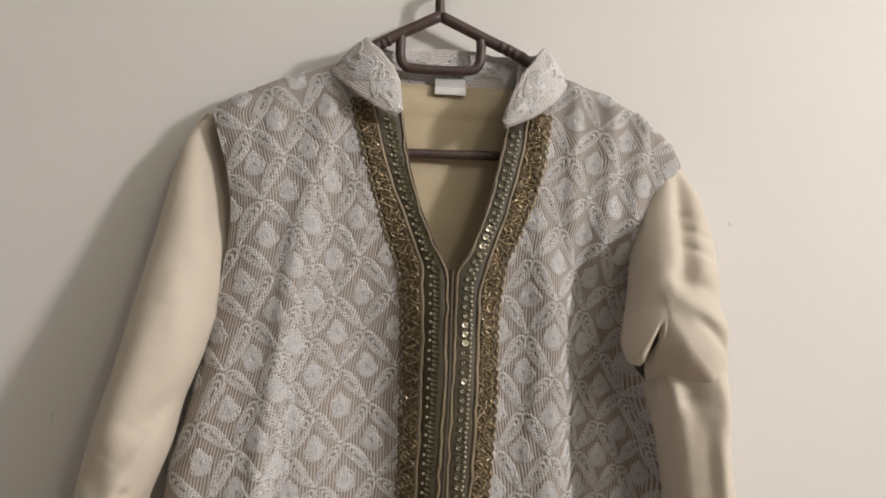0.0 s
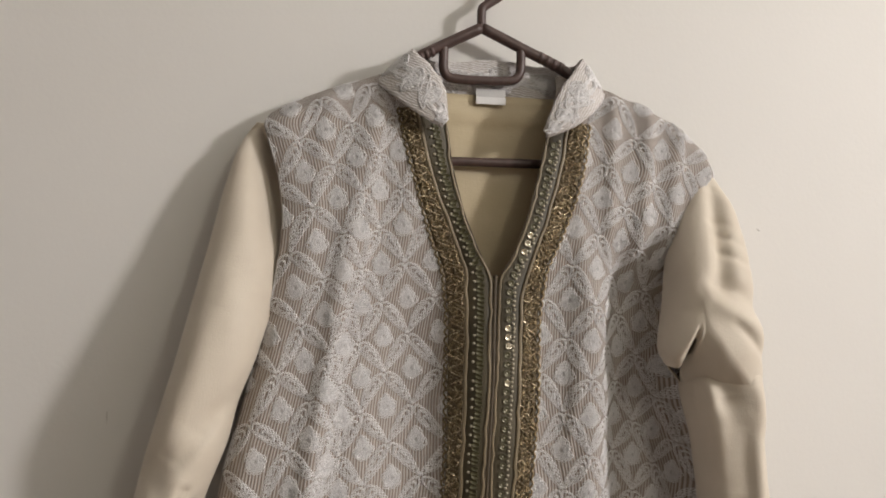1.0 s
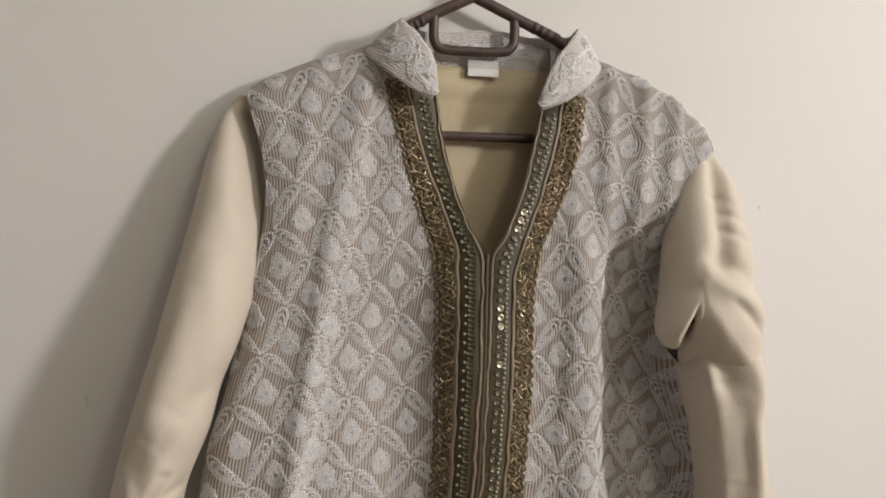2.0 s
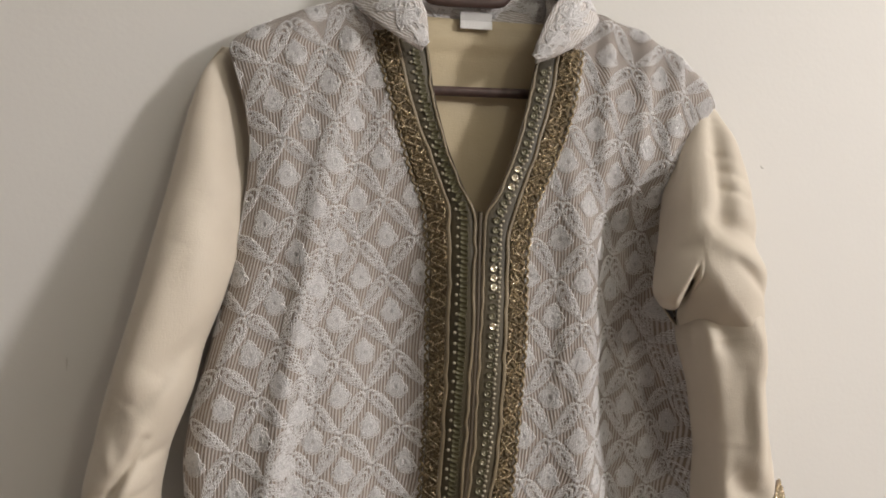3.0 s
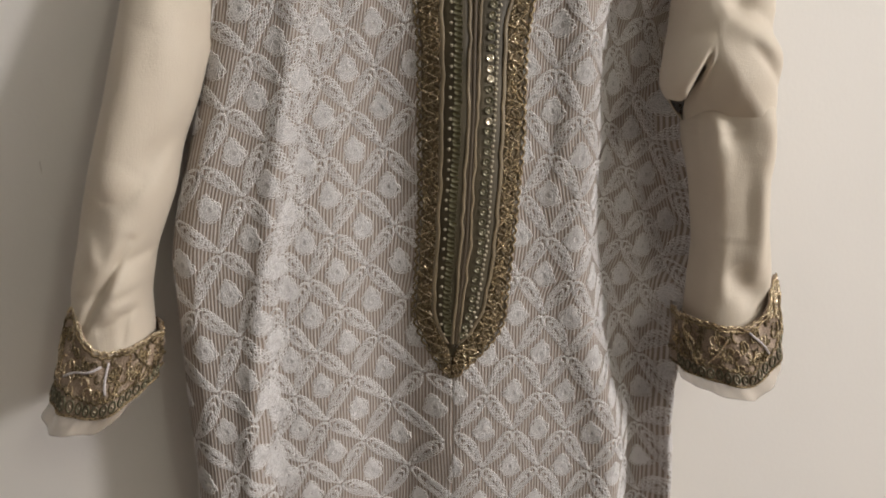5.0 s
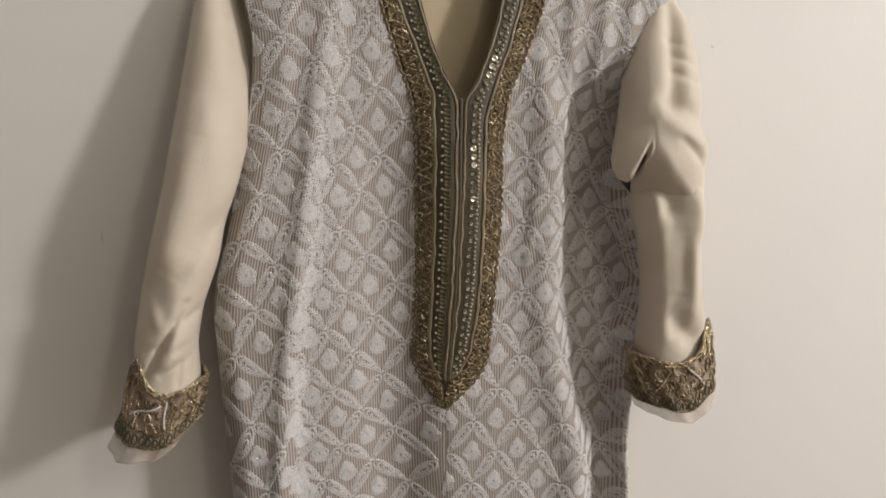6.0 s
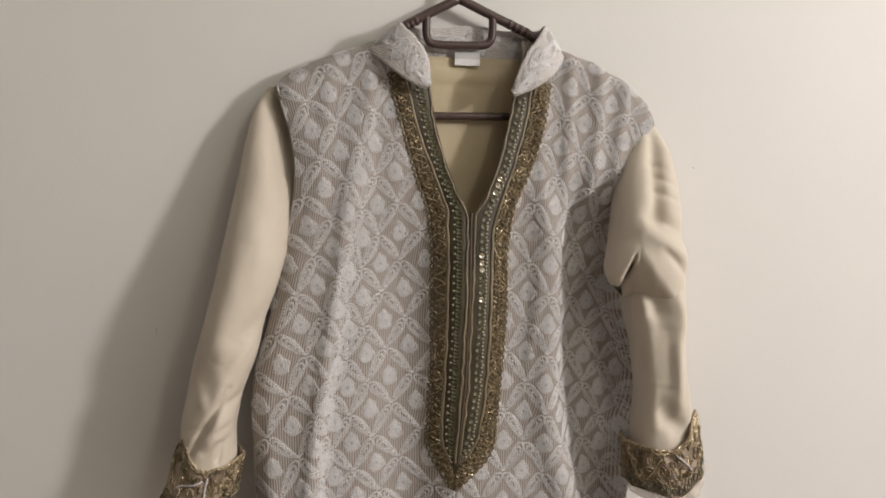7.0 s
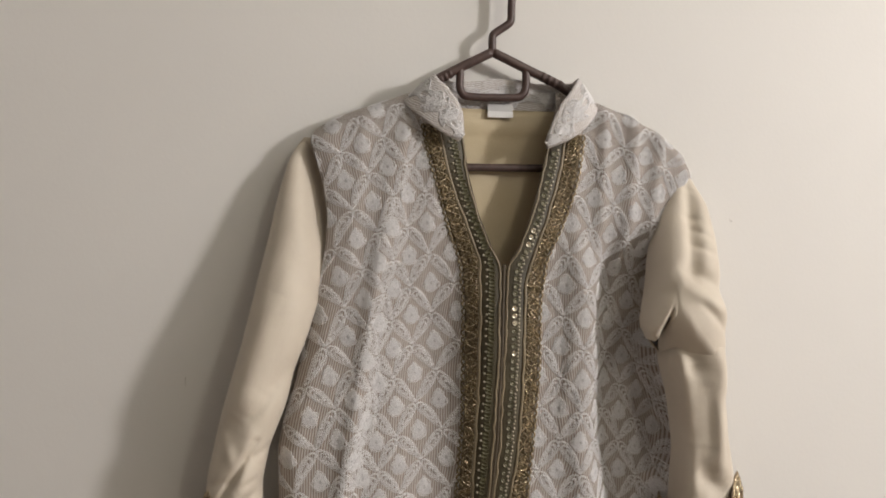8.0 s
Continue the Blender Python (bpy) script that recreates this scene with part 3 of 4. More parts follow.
hang(tube("arm", flat([(0.0, 1.6205), (-0.045, 1.597), (-0.068, 1.583), (-0.10, 1.556), (-0.145, 1.530), (-0.172, 1.514), (-0.178, 1.506), (-0.174, 1.497), (-0.160, 1.4935)]), 0.0052, PLASTIC, None, "", 8, 12))
hang(tube("arm", flat([(0.0, 1.6205), (0.041, 1.6025), (0.083, 1.5835), (0.115, 1.556), (0.155, 1.533), (0.180, 1.516), (0.186, 1.507), (0.182, 1.498), (0.168, 1.4935)]), 0.0052, PLASTIC, None, "", 8, 12))
hang(tube("bar", flat([(-0.170, 1.4935), (-0.06, 1.4920), (0.06, 1.4930), (0.178, 1.4935)]), 0.0044, PLASTIC, None, "", 6, 12))
hang(tube("strap_loop", flat([(-0.036, 1.601), (-0.0362, 1.590), (-0.036, 1.580), (-0.033, 1.5735), (-0.026, 1.5705), (0.0, 1.5700), (0.027, 1.5712), (0.0345, 1.5740), (0.0382, 1.580), (0.039, 1.591), (0.0385, 1.603)]), 0.0045, PLASTIC, None, "", 8, 12))
hang(tube("hook", flat([(0.0, 1.617), (-0.0005, 1.6285), (0.0, 1.638), (0.004, 1.6425), (0.016, 1.6510), (0.020, 1.656), (0.0205, 1.668), (0.0205, 1.690), (0.016, 1.706), (0.0, 1.714), (-0.016, 1.706), (-0.020, 1.694)]), 0.0044, PLASTIC, None, "", 10, 12))
for k in range(4):
    hang(link_mesh("grip_ridge", *tube_arrays([(0.0545 + 0.0064 * k, 0.7135, 1.5945 - 0.0028 * k), (0.0590 + 0.0064 * k, 0.7135, 1.5925 - 0.0028 * k)], 0.0056, 10), PLASTIC))
    hang(link_mesh("grip_ridge", *tube_arrays([(-0.047 - 0.0050 * k, 0.7135, 1.5938 - 0.0030 * k), (-0.0502 - 0.0050 * k, 0.7135, 1.5919 - 0.0030 * k)], 0.0055, 10), PLASTIC))
peg = tube("wall_peg", [(0, WALL_Y, 1.7055), (0, 0.725, 1.7055), (0, 0.708, 1.7055), (0, 0.700, 1.709)], 0.003, STEEL)
tagged(peg, "small steel peg fixed in the wall", "peg")


# ---- embroidery on the front: a skewed lattice of chain-stitched leaves with a rosebud in every diamond ----
def lattice_left(i, j):
    """Crossing points of the lattice on the left half; the long pleat swallows a little cloth, so the two sides of it are set apart."""
    gx = -139.5 - 14.69 * j - 0.285 * j**2 - 0.075 * j**3 + 23.93 * i + 0.824 * i * j + 0.419 * i * j**2 - 2.404 * i**2 - 0.724 * i**2 * j + 0.528 * i**3
    gz = 1480.2 - 38.91 * j - 0.13 * j**2 - 0.039 * j**3 - 24.04 * i + 0.791 * i * j - 0.074 * i * j**2 - 0.932 * i**2 + 0.216 * i**2 * j - 0.045 * i**3
    side = math.tanh((gx / 1000 - float(pleat_left(gz / 1000)) - 0.008) / 0.008)
    h = (gz - 1300) / 200
    x = -140.13 - 17.512 * j - 0.5885 * j**2 - 0.0574 * j**3 + 26.408 * i + 1.2045 * i * j + 0.39 * i * j**2 - 1.8255 * i**2 - 0.6346 * i**2 * j + 0.4241 * i**3
    z = 1477.87 - 38.961 * j - 0.1502 * j**2 - 0.0089 * j**3 - 22.074 * i + 1.0259 * i * j - 0.0638 * i * j**2 - 1.2678 * i**2 + 0.0914 * i**2 * j - 0.0031 * i**3
    return np.array([x + side * (-9.73 + 7.136 * h + 0.252 * h * h), z + side * (-1.914 - 4.6 * h + 3.871 * h * h)]) / 1000


def lattice_right(i, j):
    x = 73.01 - 24.372 * j + 0.1169 * j**2 - 0.0583 * j**3 + 19.846 * i + 1.1308 * i * j - 0.024 * i * j**2 - 0.2487 * i**2 - 0.0443 * i**2 * j + 0.0395 * i**3
    z = 1332.0 - 30.398 * j - 0.9407 * j**2 + 0.0624 * j**3 - 35.109 * i + 1.1799 * i * j - 0.0618 * i * j**2 - 0.237 * i**2 - 0.0118 * i**2 * j - 0.0427 * i**3
    return np.array([x, z]) / 1000


def inside(side, x, z, slack=0.0):
    """Whether a place lies on the bare net of one half, clear of the trim."""
    if z > shoulder(x) + 0.005 + slack or z < 0.80:
        return False
    if side < 0:
        lim = float(left_outer(z)) if z > 1.082 else -0.009
        return float(edge_left(z)) - slack < x < lim + slack
    lim = float(right_outer(z)) if z > 1.082 else -0.009
    return lim - slack < x < float(edge_right(z)) + slack


def tuck_in(side, x, z, lift):
    """Keep stitches on the cloth: hold them inside its edges and let the trim cover them."""
    x = np.clip(x, edge_left(z) + 0.0015, edge_right(z) - 0.0015)
    z = np.minimum(z, shoulder(x) + 0.004)
    if side < 0:
        lim = np.where(z > 1.082, left_outer(z), -0.009)
        lift = np.where(x > lim, -0.0025, lift)
    else:
        lim = np.where(z > 1.082, right_outer(z), -0.009)
        lift = np.where(x < lim, -0.0025, lift)
    return x, z, lift


def drop_ring(size, power, n):
    """A drop-shaped loop, its point at 0, its round end at 1 along; across is about one wide."""
    f = np.linspace(0, 2 * np.pi, n, endpoint=False)
    along = (1 - np.cos(f)) / 2
    across = 0.5 * np.sin(f) * np.sin(f / 2) ** power
    mid = 0.56
    return mid + (along - mid) * size, across * size


def chain(along, across, length, width, gauge, links):
    """Two strands that cross back and forth along a loop, as a chain stitch lies. In metres: two arrays (s, w)."""
    s, w = along * length, across * width
    ds, dw = np.roll(s, -1) - np.roll(s, 1), np.roll(w, -1) - np.roll(w, 1)
    ln = np.hypot(ds, dw) + 1e-9
    ph = np.arange(len(s)) / len(s) * 2 * np.pi * links
    for sign in (1, -1):
        o = sign * gauge * np.sin(ph)
        yield s - o * dw / ln, w + o * ds / ln, 0.5 + 0.5 * np.cos(ph) * sign


def stitch(side, foot, head, width, rings, power, filled, rng):
    """One embroidered drop from foot (its point) to head (its round end). Returns its mesh."""
    axis = head - foot
    length = np.hypot(*axis)
    axis = axis / length
    cross = np.array([-axis[1], axis[0]])
    bend = rng.uniform(-0.06, 0.06) * length
    verts, faces = [], []

    def lay(s, w, lift):
        w = w + bend * np.sin(np.pi * np.clip(s / length, 0, 1))
        x, z = foot[0] + axis[0] * s + cross[0] * w, foot[1] + axis[1] * s + cross[1] * w
        x, z, lift = tuck_in(side, x, z, lift)
        return on_front(x, z, lift)

    if filled:
        a, b = drop_ring(0.92, power, 24)
        b = b * (1 + 0.12 * np.sin(7 * np.arange(24) / 24 * 2 * np.pi + rng.uniform(0, 6)))
        rad = np.linspace(1, 0.05, 6)[:, None]
        s = (0.55 + (a - 0.55) * rad) * length
        w = b * rad * width
        lift = 0.0006 + 0.00015 * np.sqrt(np.clip(1 - rad**2, 0, 1)) + 0 * s
        lift = lift + 0.00015 * np.sin(9 * np.arange(24) + 3 * rad)
        P = lay(s, w, lift)
        faces.append(np.array(grid_faces(6, 24, True)))
        verts.append(P.reshape(-1, 3))
    for k, size in enumerate(rings):
        links = max(5, int(round(2.15 * length * size / 0.0052)))
        a, b = drop_ring(size, power, links * 6)
        wob = 1 + (0.16 if filled else 0.06) * np.sin((5 if filled else 3) * np.linspace(0, 2 * np.pi, len(a)) + rng.uniform(0, 6))
        for s, w, h in chain(a, b * wob, length, width, 0.00095, links):
            lift = 0.0006 + 0.0004 * h + (0.00010 * (k + 1) if filled else 0.00008 * k)
            s, w = s + rng.normal(0, 0.00012, len(s)), w + rng.normal(0, 0.00014, len(w))
            P = lay(s, w, lift)
            v, f = tube_arrays(P, 0.00042, 3, True)
            base = sum(len(p) for p in verts)
            faces.append(np.array(f) + base)
            verts.append(v)
    return np.vstack(verts), np.vstack(faces).tolist()


def embroider():
    rng = np.random.default_rng(7)
    rest_v, rest_f, count = [], [], 0

    def place(name, v, f, z):
        nonlocal count
        if z > 0.985:
            ob = link_mesh(name, v, f, THREAD, front)
            if name == "embroidered_rosebud":
                ob.data.materials.append(VEIL)
                for poly in ob.data.polygons[:120]:
                    poly.material_index = 1
        else:
            rest_f.extend((np.array(f) + count).tolist())
            rest_v.append(v)
            count += len(v)

    for side, node_at, ir, jr in ((-1, lattice_left, range(-5, 12), range(-7, 13)), (1, lattice_right, range(-8, 11), range(-10, 12))):
        for i in ir:
            for j in jr:
                a = node_at(i, j)
                for b in (node_at(i + 1, j), node_at(i, j + 1)):
                    edge = b - a
                    long = np.hypot(*edge)
                    m = (a + b) / 2
                    if edge[1] > 0 or not 0.022 < long < 0.062 or not inside(side, *m, 0.009):
                        continue
                    v, f = stitch(side, a + edge * 0.985, a + edge * 0.07, 0.0135, (1.0, 0.69, 0.37), 1.0, False, rng)
                    place("embroidered_leaf", v, f, m[1])
                c = (a + node_at(i + 1, j) + node_at(i, j + 1) + node_at(i + 1, j + 1)) / 4
                down = node_at(i + 1, j + 1) - a
                long = np.hypot(*down)
                if down[1] > 0 or not 0.045 < long < 0.10 or not inside(side, *c, 0.008):
                    continue
                down = down / long
                v, f = stitch(side, c - down * 0.0115, c + down * 0.0085, 0.0190, (1.02, 0.80, 0.58, 0.34), 0.75, True, rng)
                place("embroidered_rosebud", v, f, c[1])
    if rest_v:
        ob = link_mesh("embroidery_below", np.vstack(rest_v), rest_f, THREAD, front)
        tagged(ob, kind="stuff")


embroider()


# stitched drops round the collar band
def collar_motifs():
    P = COLLAR_GRID
    n = np.cross(np.gradient(P, axis=0), np.gradient(P, axis=1))
    n /= np.linalg.norm(n, axis=-1)[..., None] + 1e-9
    mid = np.array([0.008, 0.71, 1.56])
    rows, cols = P.shape[:2]

    def at(s, v, lift):
        s, v = np.clip(s, 0, rows - 1.001), np.clip(v, 0.03, 0.97) * (cols - 1.001)
        a, b = s.astype(int), v.astype(int)
        fa, fb = (s - a)[:, None], (v - b)[:, None]
        mix = lambda G: (G[a, b] * (1 - fa) + G[a + 1, b] * fa) * (1 - fb) + (G[a, b + 1] * (1 - fa) + G[a + 1, b + 1] * fa) * fb
        p, q = mix(P), mix(n)
        flip = -np.sign(q[:, 1])
        return p + q * (flip * lift)[:, None]

    spots = [(4, 0.5, 0.5), (12, 0.55, -0.4), (21, 0.5, 0.3), (29, 0.5, 0.0), (52, 0.45, 0.2), (61, 0.5, -0.2), (70, 0.45, 0.1), (79, 0.5, 0.0), (91, 0.5, 0.2), (99, 0.55, -0.4), (108, 0.5, 0.4), (115, 0.5, -0.3)]
    rng = np.random.default_rng(3)
    sprigs = [(s0, v0, turn, 0.021, 0.016, (1.0, 0.78, 0.56, 0.34, 0.15)) for s0, v0, turn in spots]
    sprigs += [(s0 + k, 0.5, turn + 0.4 * k, 0.032, 0.011, (1.0, 0.62)) for s0, v0, turn in spots for k in (-3.2, 3.2)]
    for s0, v0, turn, long, wide, rings in sprigs:
        verts, faces = [], []
        for size in rings:
            links = max(5, int(14 * size))
            a, b = drop_ring(size, 0.75, links * 4)
            b = b * (1 + 0.18 * np.sin(5 * np.arange(len(b)) / len(b) * 2 * np.pi + rng.uniform(0, 6)))
            for s, w, h in chain(a - 0.5, b, long, wide, 0.0006, links):
                s, w = s + rng.normal(0, 0.00025, len(s)), w + rng.normal(0, 0.0003, len(w))
                ds, dv = s * math.sin(turn) + w * math.cos(turn), s * math.cos(turn) - w * math.sin(turn)
                v, f = tube_arrays(at(s0 + ds / 0.0028, v0 + dv / 0.032, 0.0014 + 0.0004 * h), 0.00046, 3, True)
                faces += (np.array([list(q) for q in f]) + sum(map(len, verts))).tolist()
                verts.append(v)
        link_mesh("embroidered_rosebud" if len(rings) > 2 else "embroidered_leaf", np.vstack(verts), faces, THREAD, collar)


collar_motifs()


# ---- gold braid: slanting leaves of metal thread, with a scalloped cord outside ----
def basis(tangent, normal, place, turn=0.0):
    t, n = Vector(tangent).normalized(), Vector(normal).normalized()
    b = n.cross(t).normalized()
    t = b.cross(n)
    m = Matrix((t, b, n)).transposed().to_4x4()
    m.translation = Vector(place)
    return m @ pose(0, 0, 0, 0, 0, turn)


def run_along(fn, z0, z1, pitch):
    """Even steps along a curve on the front: places x, z and the tangent."""
    zs = np.linspace(z0, z1, 900)
    xs = fn(zs)
    s = np.concatenate([[0], np.cumsum(np.hypot(np.diff(xs), np.diff(zs)))])
    at = np.arange(pitch / 2, s[-1], pitch)
    return np.interp(at, s, xs), np.interp(at, s, zs), at


def leaf_mesh(name, length, width, height, mat):
    n = 7
    u = np.linspace(-1, 1, n)
    prof = np.sqrt(np.clip(1 - u**2, 0, 1)) * 0.92 + 0.08
    ang = np.linspace(0, np.pi, 6)
    P = np.stack([np.broadcast_to(u[:, None] * length / 2, (n, 6)), prof[:, None] * width / 2 * np.cos(ang), prof[:, None] * height * np.sin(ang)], -1)
    P[..., 1] += 0.0004 * np.sin(u * 5)[:, None]
    me = bpy.data.meshes.new(name)
    me.from_pydata(P.reshape(-1, 3).tolist(), [], grid_faces(n, 6))
    me.materials.append(mat)
    me.polygons.foreach_set("use_smooth", [True] * len(me.polygons))
    return me


def set_piece(name, mesh, parent, m):
    ob = new(name, mesh)
    ob.parent = parent
    ob.matrix_basis = m
    return ob


def front_frame(x, z, tx, tz, out, turn):
    p = on_front(np.array([x]), np.array([z]), 0.0)[0]
    q = on_front(np.array([x]), np.array([z]), 0.001)[0]
    r = on_front(np.array([x + tx * 0.002]), np.array([z + tz * 0.002]), 0.0)[0]
    n = (q - p) / 0.001
    return basis(r - p, n, p + n * out, turn)


def build_braid(side, outer, mid, parent, z0):
    rng = random.Random(5 + side)
    me = leaf_mesh("braid_leaf", 0.0086, 0.0026, 0.0012, GOLD)
    me2 = leaf_mesh("braid_leaf", 0.0072, 0.0018, 0.0016, BRIGHT)
    me3 = leaf_mesh("braid_leaf", 0.0080, 0.0030, 0.0013, GOLD_BASE)
    centre = lambda z: (outer(z) + mid(z)) / 2
    xs, zs, _ = run_along(centre, z0, 1.087, 0.0046)
    for k in range(len(xs)):
        a, b = max(k - 2, 0), min(k + 2, len(xs) - 1)
        tx, tz = xs[b] - xs[a], zs[b] - zs[a]
        ln = math.hypot(tx, tz)
        tx, tz = tx / ln, tz / ln
        half = abs(float(outer(zs[k]) - mid(zs[k]))) * abs(tz) / 2
        for row in (-1, 0, 1):
            off = row * min(half, 0.0100) * 0.62 + rng.uniform(-0.0006, 0.0006)
            step = 0.0023 * (row == 0) + rng.uniform(-0.0006, 0.0006)
            x, z = xs[k] - tz * off + tx * step, zs[k] + tx * off + tz * step
            turn = (46 if (row + k // 2) % 2 else -46) + rng.uniform(-24, 24)
            m = front_frame(x, z, tx, tz, 0.0015 + rng.uniform(0, 0.0009), turn) @ Matrix.Diagonal((rng.uniform(0.75, 1.05) * min(1.0, half / 0.0070), rng.uniform(0.8, 1.2), rng.uniform(0.8, 1.3), 1))
            # more pale leaves on the right: its stronger reflection put into the colour
            pick = rng.random()
            set_piece("braid_leaf", me2 if pick < 0.23 + 0.10 * side else me if pick < 0.75 else me3, parent, m)
    zs2 = np.linspace(z0, 1.084, 700)
    xo = outer(zs2)
    s = np.concatenate([[0], np.cumsum(np.hypot(np.diff(xo), np.diff(zs2)))])
    wav = np.abs(np.sin(s / 0.0078 * np.pi)) * 0.0026 * side
    v, f = tube_arrays(on_front(xo + wav, zs2, 0.0016), 0.0010, 6)
    link_mesh("scalloped_cord", v, f, GOLD, parent)
    # loose metal thread that wanders over the leaves
    for n in range(3):
        wander = np.sin(s / (0.0062 + 0.0011 * n) * np.pi + 2 * n)
        x = (xo + mid(zs2)) / 2 + wander * np.abs(mid(zs2) - xo) * (0.30 + 0.06 * n)
        v, f = tube_arrays(on_front(x, zs2, 0.0029 + 0.0006 * np.cos(s * 900 + n)), 0.00042, 4)
        link_mesh("metal_thread", v, f, BRIGHT if n == 1 else GOLD, parent)


build_braid(-1, left_outer, left_mid, braid_left, 1.535)
build_braid(1, right_outer, right_mid, braid_right, 1.528)


# ---- beads and sequins on the ribbons ----
def bead_mesh(name, radius, mat, squash=0.75):
    bm = bmesh.new()
    bmesh.ops.create_uvsphere(bm, u_segments=8, v_segments=5, radius=radius)
    for v in bm.verts:
        v.co.z = v.co.z * squash + radius * squash * 0.6
    me = bpy.data.meshes.new(name)
    bm.to_mesh(me)
    bm.free()
    me.materials.append(mat)
    me.polygons.foreach_set("use_smooth", [True] * len(me.polygons))
    return me


def sequin_mesh(name, radius, mat):
    """A cupped disc with a hole."""
    rings = ((0.22, 0.0002), (0.55, 0.0003), (0.85, 0.0008), (1.0, 0.0011), (1.0, 0.0007))
    ang = np.linspace(0, 2 * np.pi, 14, endpoint=False)
    P = np.array([[(r * radius * math.cos(a), r * radius * math.sin(a), h) for a in ang] for r, h in rings])
    me = bpy.data.meshes.new(name)
    me.from_pydata(P.reshape(-1, 3).tolist(), [], grid_faces(len(rings), 14, True))
    me.materials.append(mat)
    me.polygons.foreach_set("use_smooth", [True] * len(me.polygons))
    return me


def build_beads(parent, a, b, order, z0):
    rng = random.Random(11)
    pearl, tiny = bead_mesh("pearl", 0.00145, PEARL), bead_mesh("bead", 0.0009, PEARL)
    seq, hi = sequin_mesh("sequin", 0.0030, SEQUIN), sequin_mesh("sequin", 0.0028, SEQUIN_HI)
    rim = sequin_mesh("sequin", 0.0025, RIM)
    centre = lambda z: (a(z) + b(z)) / 2
    xs, zs, _ = run_along(centre, z0, 1.118, 0.0079)
    for k in range(len(xs)):
        p, q = max(k - 1, 0), min(k + 1, len(xs) - 1)
        tx, tz = xs[q] - xs[p], zs[q] - zs[p]
        ln = math.hypot(tx, tz)
        tx, tz = tx / ln, tz / ln
        lo, hi_x = float(a(zs[k])), float(b(zs[k]))
        wide = hi_x - lo
        for kind, frac, shift in order:
            x = lo + wide * (0.5 + (frac - 0.5) * min(1.0, 0.017 / max(wide, 0.001) if wide > 0.017 else 1.0)) + rng.uniform(-0.0005, 0.0005)
            z = zs[k] + shift + rng.uniform(-0.0005, 0.0005)
            m = front_frame(x, z, tx, tz, 0.0027, rng.uniform(0, 360))
            if kind == "pearl":
                set_piece("pearl", pearl, parent, m)
            elif wide > 0.009:
                # heights where sequins take the pale copy as a painted glint
                shiny = parent is ribbon_right and (1.320 < z < 1.344 or 1.286 < z < 1.294 or 1.376 < z < 1.425 and rng.random() < 0.3)
                tilt = pose(0, 0, 0, rng.uniform(-9, 9), rng.uniform(-9, 9), 0)
                oval = Matrix.Diagonal((0.80, 1.45, 1.3, 1)) if kind == "rim" else Matrix.Identity(4)
                if kind == "rim":
                    m = front_frame(x, z, tx, tz, 0.0027, rng.uniform(-12, 12))
                set_piece("sequin", hi if shiny else (seq if kind == "sequin" else rim), parent, m @ tilt @ oval)
                if kind == "sequin":
                    set_piece("bead", tiny, parent, m)


build_beads(ribbon_left, left_mid, neck_left, (("pearl", 0.30, 0.0), ("rim", 0.58, 0.0), ("rim", 0.60, 0.0040)), 1.52)
build_beads(ribbon_right, neck_right, right_mid, (("pearl", 0.70, 0.0), ("pearl", 0.68, 0.0040), ("sequin", 0.40, 0.0)), 1.51)


# ---- cuffs ----
def cuff_point(side, theta, v, lift=0.0):
    """A place on a cuff: theta 0 inside, 90 degrees in front, 180 outside; v 0 at its top edge, 1 at its lower border."""
    theta, v = np.asarray(theta, float), np.asarray(v, float)
    ca, sa = np.cos(theta), np.sin(theta)
    pos, neg = np.maximum(ca, 0), np.maximum(-ca, 0)
    if side < 0:
        xc, hw = -0.2675 - 0.0115 * v, 0.0310 + 0.0075 * v
        dc, hd = 0.086 + 0.002 * v, 0.036 + 0.006 * v
        ztop = 1.134 + 0.005 * pos + 0.031 * np.exp(-(((theta - 2.45) / 0.42) ** 2))
        zbot = 1.086 + 0.020 * pos**1.5 + 0.004 * neg
    else:
        xc, hw = 0.2215 + 0.008 * v, 0.0400 + 0.003 * v
        dc, hd = 0.100 + 0.002 * v, 0.039 + 0.005 * v
        ztop = 1.130 + 0.005 * pos + 0.038 * np.exp(-(((theta - 2.60) / 0.55) ** 2))
        zbot = 1.080 + 0.005 * pos + 0.032 * neg**1.2
    ripple = 0.0012 * np.sin(7 * theta + 5 * v) + 0.0008 * np.sin(13 * theta - 9 * v)
    x = xc - side * (hw + lift + ripple) * ca
    d = dc + (hd + lift + ripple) * sa
    return np.stack([x, DROP_Y - np.maximum(d, 0.018), ztop * (1 - v) + zbot * v], -1)


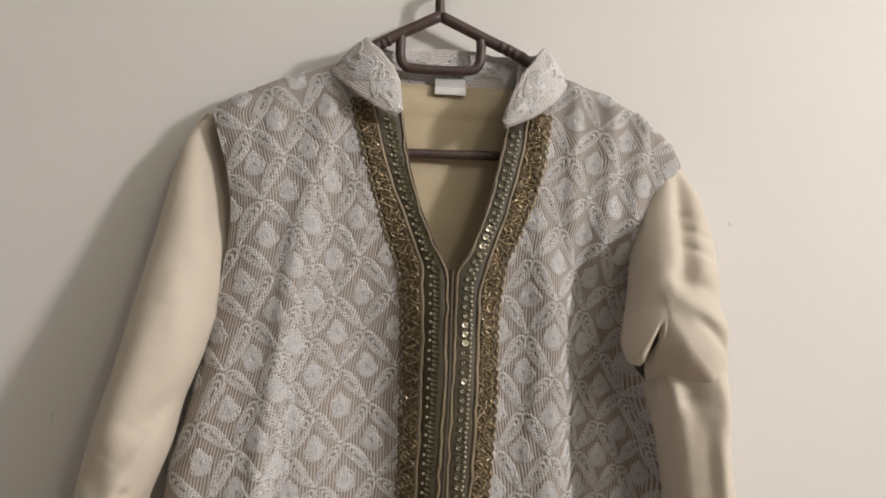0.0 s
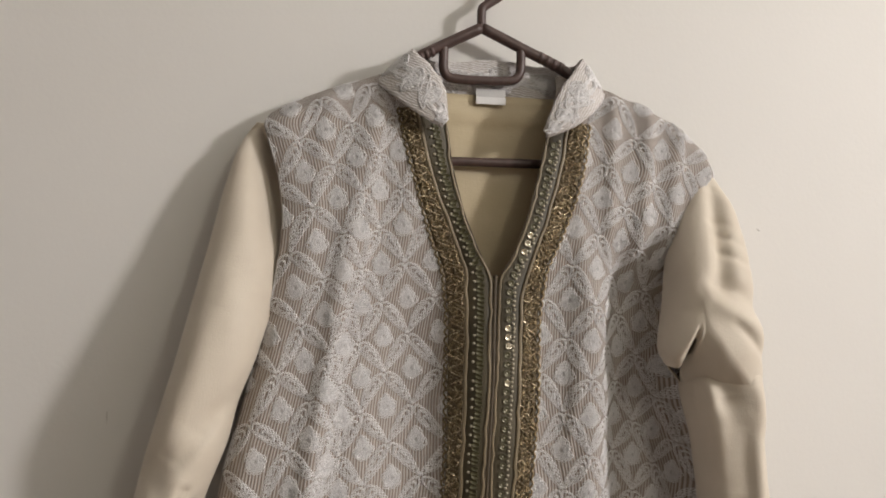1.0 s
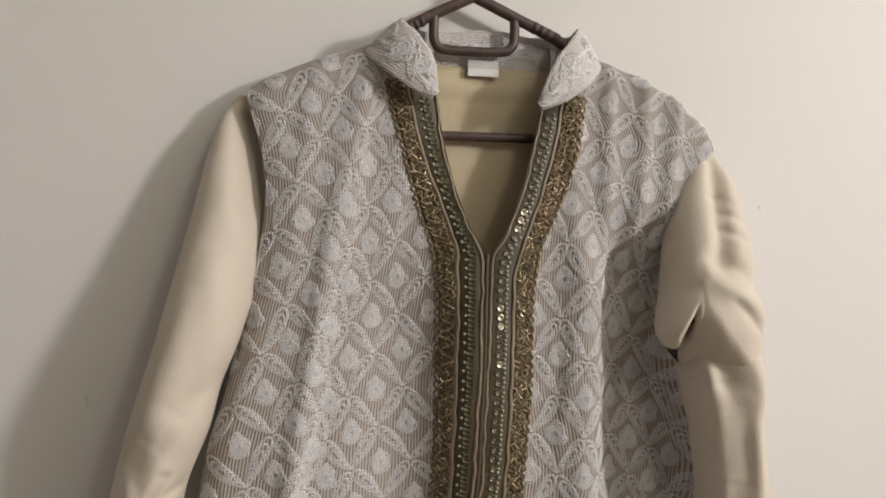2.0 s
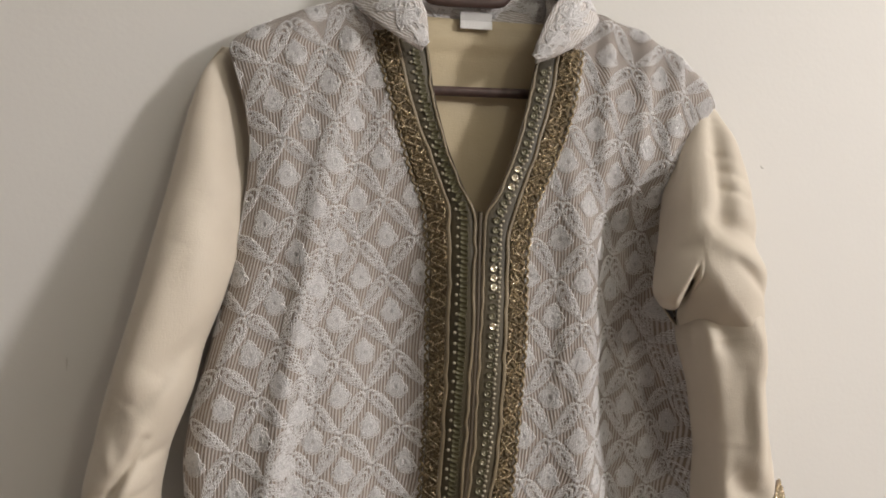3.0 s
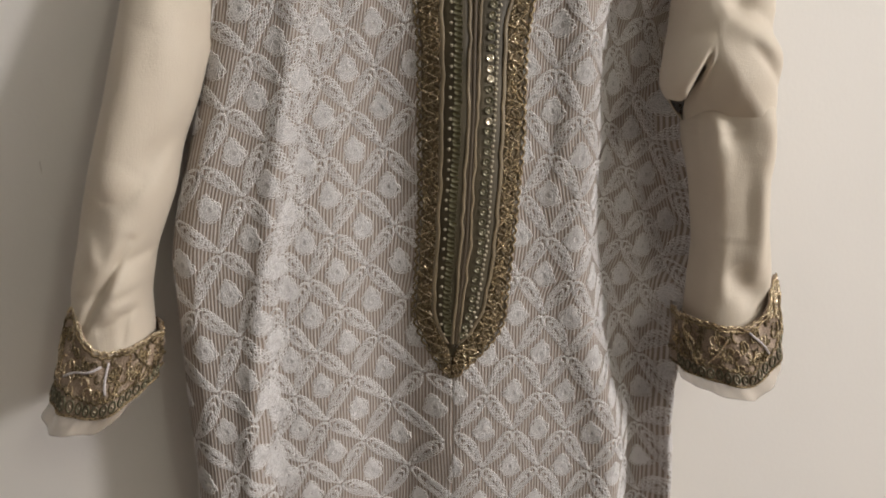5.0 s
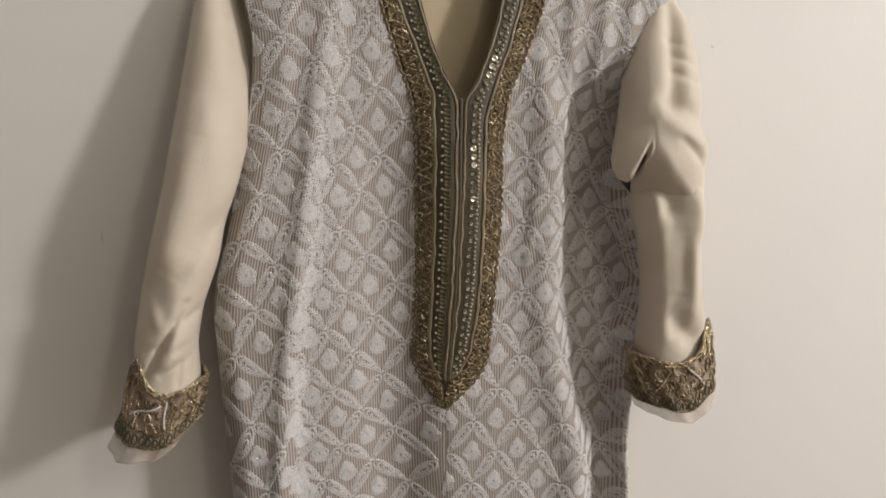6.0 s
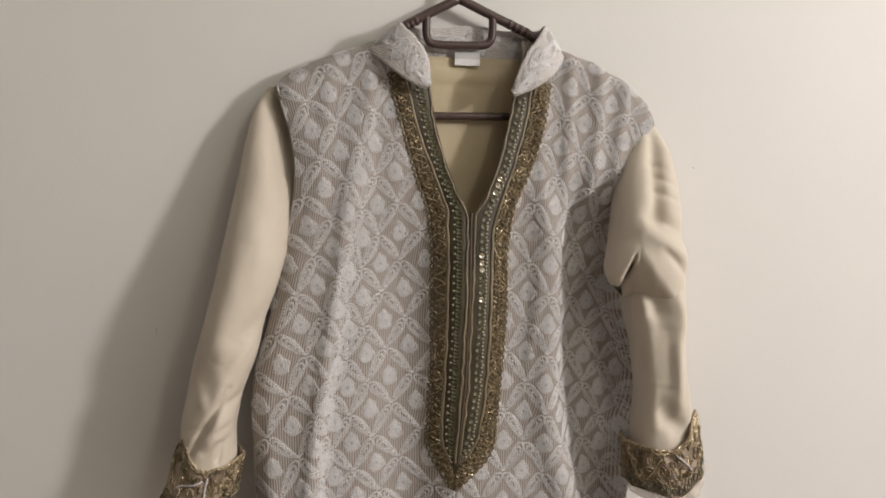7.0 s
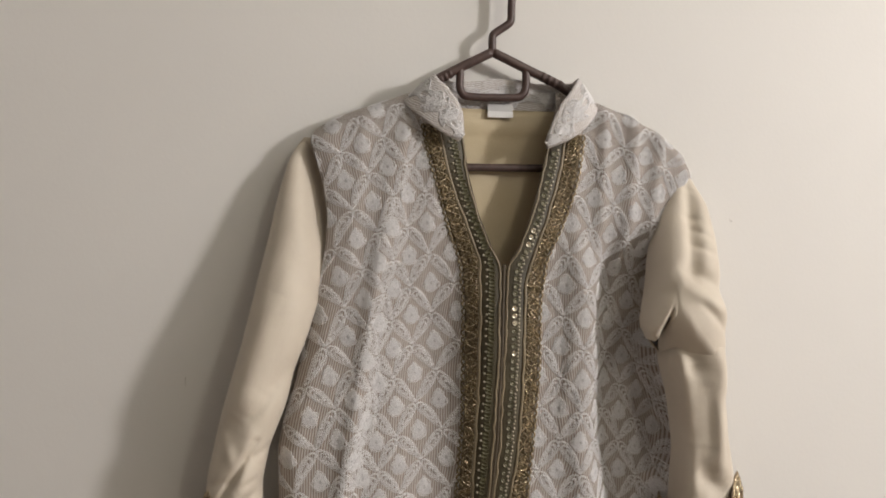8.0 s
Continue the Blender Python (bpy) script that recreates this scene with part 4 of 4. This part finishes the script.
def build_cuff(side, sleeve):
    rng = np.random.default_rng(21 + side)
    th = np.linspace(-np.pi, np.pi, 120, endpoint=False)
    T, V = np.meshgrid(th, np.linspace(0, 1, 24))
    cuff = sheet("cuff", cuff_point(side, T, V), CUFF, sleeve, "gold and bronze embroidered cuff", wrap=True, thick=0.0016)
    T, V = np.meshgrid(th, np.linspace(0.96, 1.25, 10))
    hem = cuff_point(side, T, V, -0.0015)
    hem[..., 0] += 0.0025 * np.sin(5 * T) * (V - 0.96) + (-0.006 if side < 0 else 0.003) * (V - 0.96) * 2.5
    sheet("hem", hem, ORGANZA, sleeve, "sheer cream hem below the cuff", wrap=True, thick=0.0006)

    def cord(name, ts, vs, radius, mat, lift=0.0014, sides=6):
        v, f = tube_arrays(cuff_point(side, np.asarray(ts), np.asarray(vs), lift), radius, sides)
        return link_mesh(name, v, f, mat, cuff)

    ts = np.linspace(-0.3, 3.4, 160)
    cord("edge_cord", ts, 0.02 + 0.018 * np.sin(ts * 38) + 0.012 * np.sin(ts * 91), 0.0010, BRIGHT)
    cord("edge_cord", ts, 0.09 + 0.012 * np.sin(ts * 38 + 1.6), 0.0012, GOLD)
    cord("border_cord", ts, 0.74 + 0.02 * np.sin(ts * 44) + 0.012 * np.sin(ts * 97), 0.0010, GOLD)
    cord("border_cord", ts, 0.985 + 0 * ts, 0.0011, GOLD)
    # row of small loops above the hem
    for t in np.arange(0.05, 3.2, 0.155):
        a = np.linspace(0, 2 * np.pi, 12, endpoint=False)
        v, f = tube_arrays(cuff_point(side, t + 0.055 * np.cos(a), 0.87 + 0.075 * np.sin(a), 0.0014), 0.0008, 5, True)
        link_mesh("bead_loop", v, f, SEQUIN, cuff)
        set_piece("pearl", CUFF_PEARL, cuff, basis((1, 0, 0), cuff_point(side, t, 0.87, 0.01) - cuff_point(side, t, 0.87), cuff_point(side, t, 0.87, 0.0012)))
    # slanting pale cords
    bars = ((1.50, 0.16, 1.46, 0.62, LILAC), (2.30, 0.62, 1.62, 0.20, LILAC), (0.55, 0.62, 0.95, 0.16, GOLD)) if side < 0 else ((1.62, 0.10, 1.98, 0.66, LILAC), (0.80, 0.70, 1.20, 0.20, BRIGHT), (0.30, 0.30, 0.62, 0.75, GOLD))
    for t1, v1, t2, v2, cloth in bars:
        bend = 0.03 * np.sin(np.linspace(0, 3.1, 8))
        cord("pale_cord" if cloth is LILAC else "gold_cord", np.linspace(t1, t2, 8) + bend, np.linspace(v1, v2, 8), 0.0009, cloth, 0.0026)
    # scrolls and leaves of metal thread
    for k in range(110):
        t, v0 = rng.uniform(0.0, 3.25), rng.uniform(0.14, 0.70)
        size, turn = rng.uniform(0.05, 0.10), rng.uniform(0, 6.28)
        a = np.linspace(0, rng.uniform(3.2, 5.6), 11)
        r = np.linspace(1.0, 0.45, 11)
        cord("gold_scroll", t + size * r * np.cos(a + turn), np.clip(v0 + 0.9 * size * 1.6 * r * np.sin(a + turn), 0.08, 0.94), rng.uniform(0.0006, 0.0011), BRIGHT if rng.random() < 0.3 else GOLD, 0.0016, 5)
    # spray of stitches running up the outer point
    for k in range(14):
        t = rng.uniform(2.35, 3.05)
        v0 = rng.uniform(0.02, 0.55)
        cord("gold_scroll", t + rng.uniform(-0.1, 0.1) * np.linspace(0, 1, 6), v0 + np.linspace(0, 0.18, 6), 0.0009, GOLD if k % 3 else BRIGHT, 0.0016, 5)


CUFF_PEARL = bead_mesh("pearl", 0.0010, PEARL)
build_cuff(-1, sleeve_left)
build_cuff(1, sleeve_right)


# ---- marks on the wall ----
def wall_mark(name, x, z, w, h, turn, mat):
    a = np.linspace(0, 2 * np.pi, 14, endpoint=False)
    s, t = w * np.cos(a) * (1 + 0.2 * np.sin(3 * a)), h * np.sin(a)
    c, sn = math.cos(turn), math.sin(turn)
    rim = np.stack([x + s * c - t * sn, np.full(14, WALL_Y - 0.0001), z + s * sn + t * c], -1)
    top = np.stack([x + 0.7 * (s * c - t * sn), np.full(14, WALL_Y - 0.0006), z + 0.7 * (s * sn + t * c)], -1)
    ob = link_mesh(name, np.vstack([rim, top]), grid_faces(2, 14, True) + [tuple(range(14, 28))], mat)
    return tagged(ob, "small scuff on the painted wall", "wall mark", kind="structure")


SCUFF = plain("scuff", (0.66, 0.635, 0.595), 0.7)
wall_mark("wall_mark", 0.300, 1.437, 0.0024, 0.0008, -0.7, SCUFF)
wall_mark("wall_mark", -0.331, 1.252, 0.0007, 0.0060, 0.0, SCUFF)
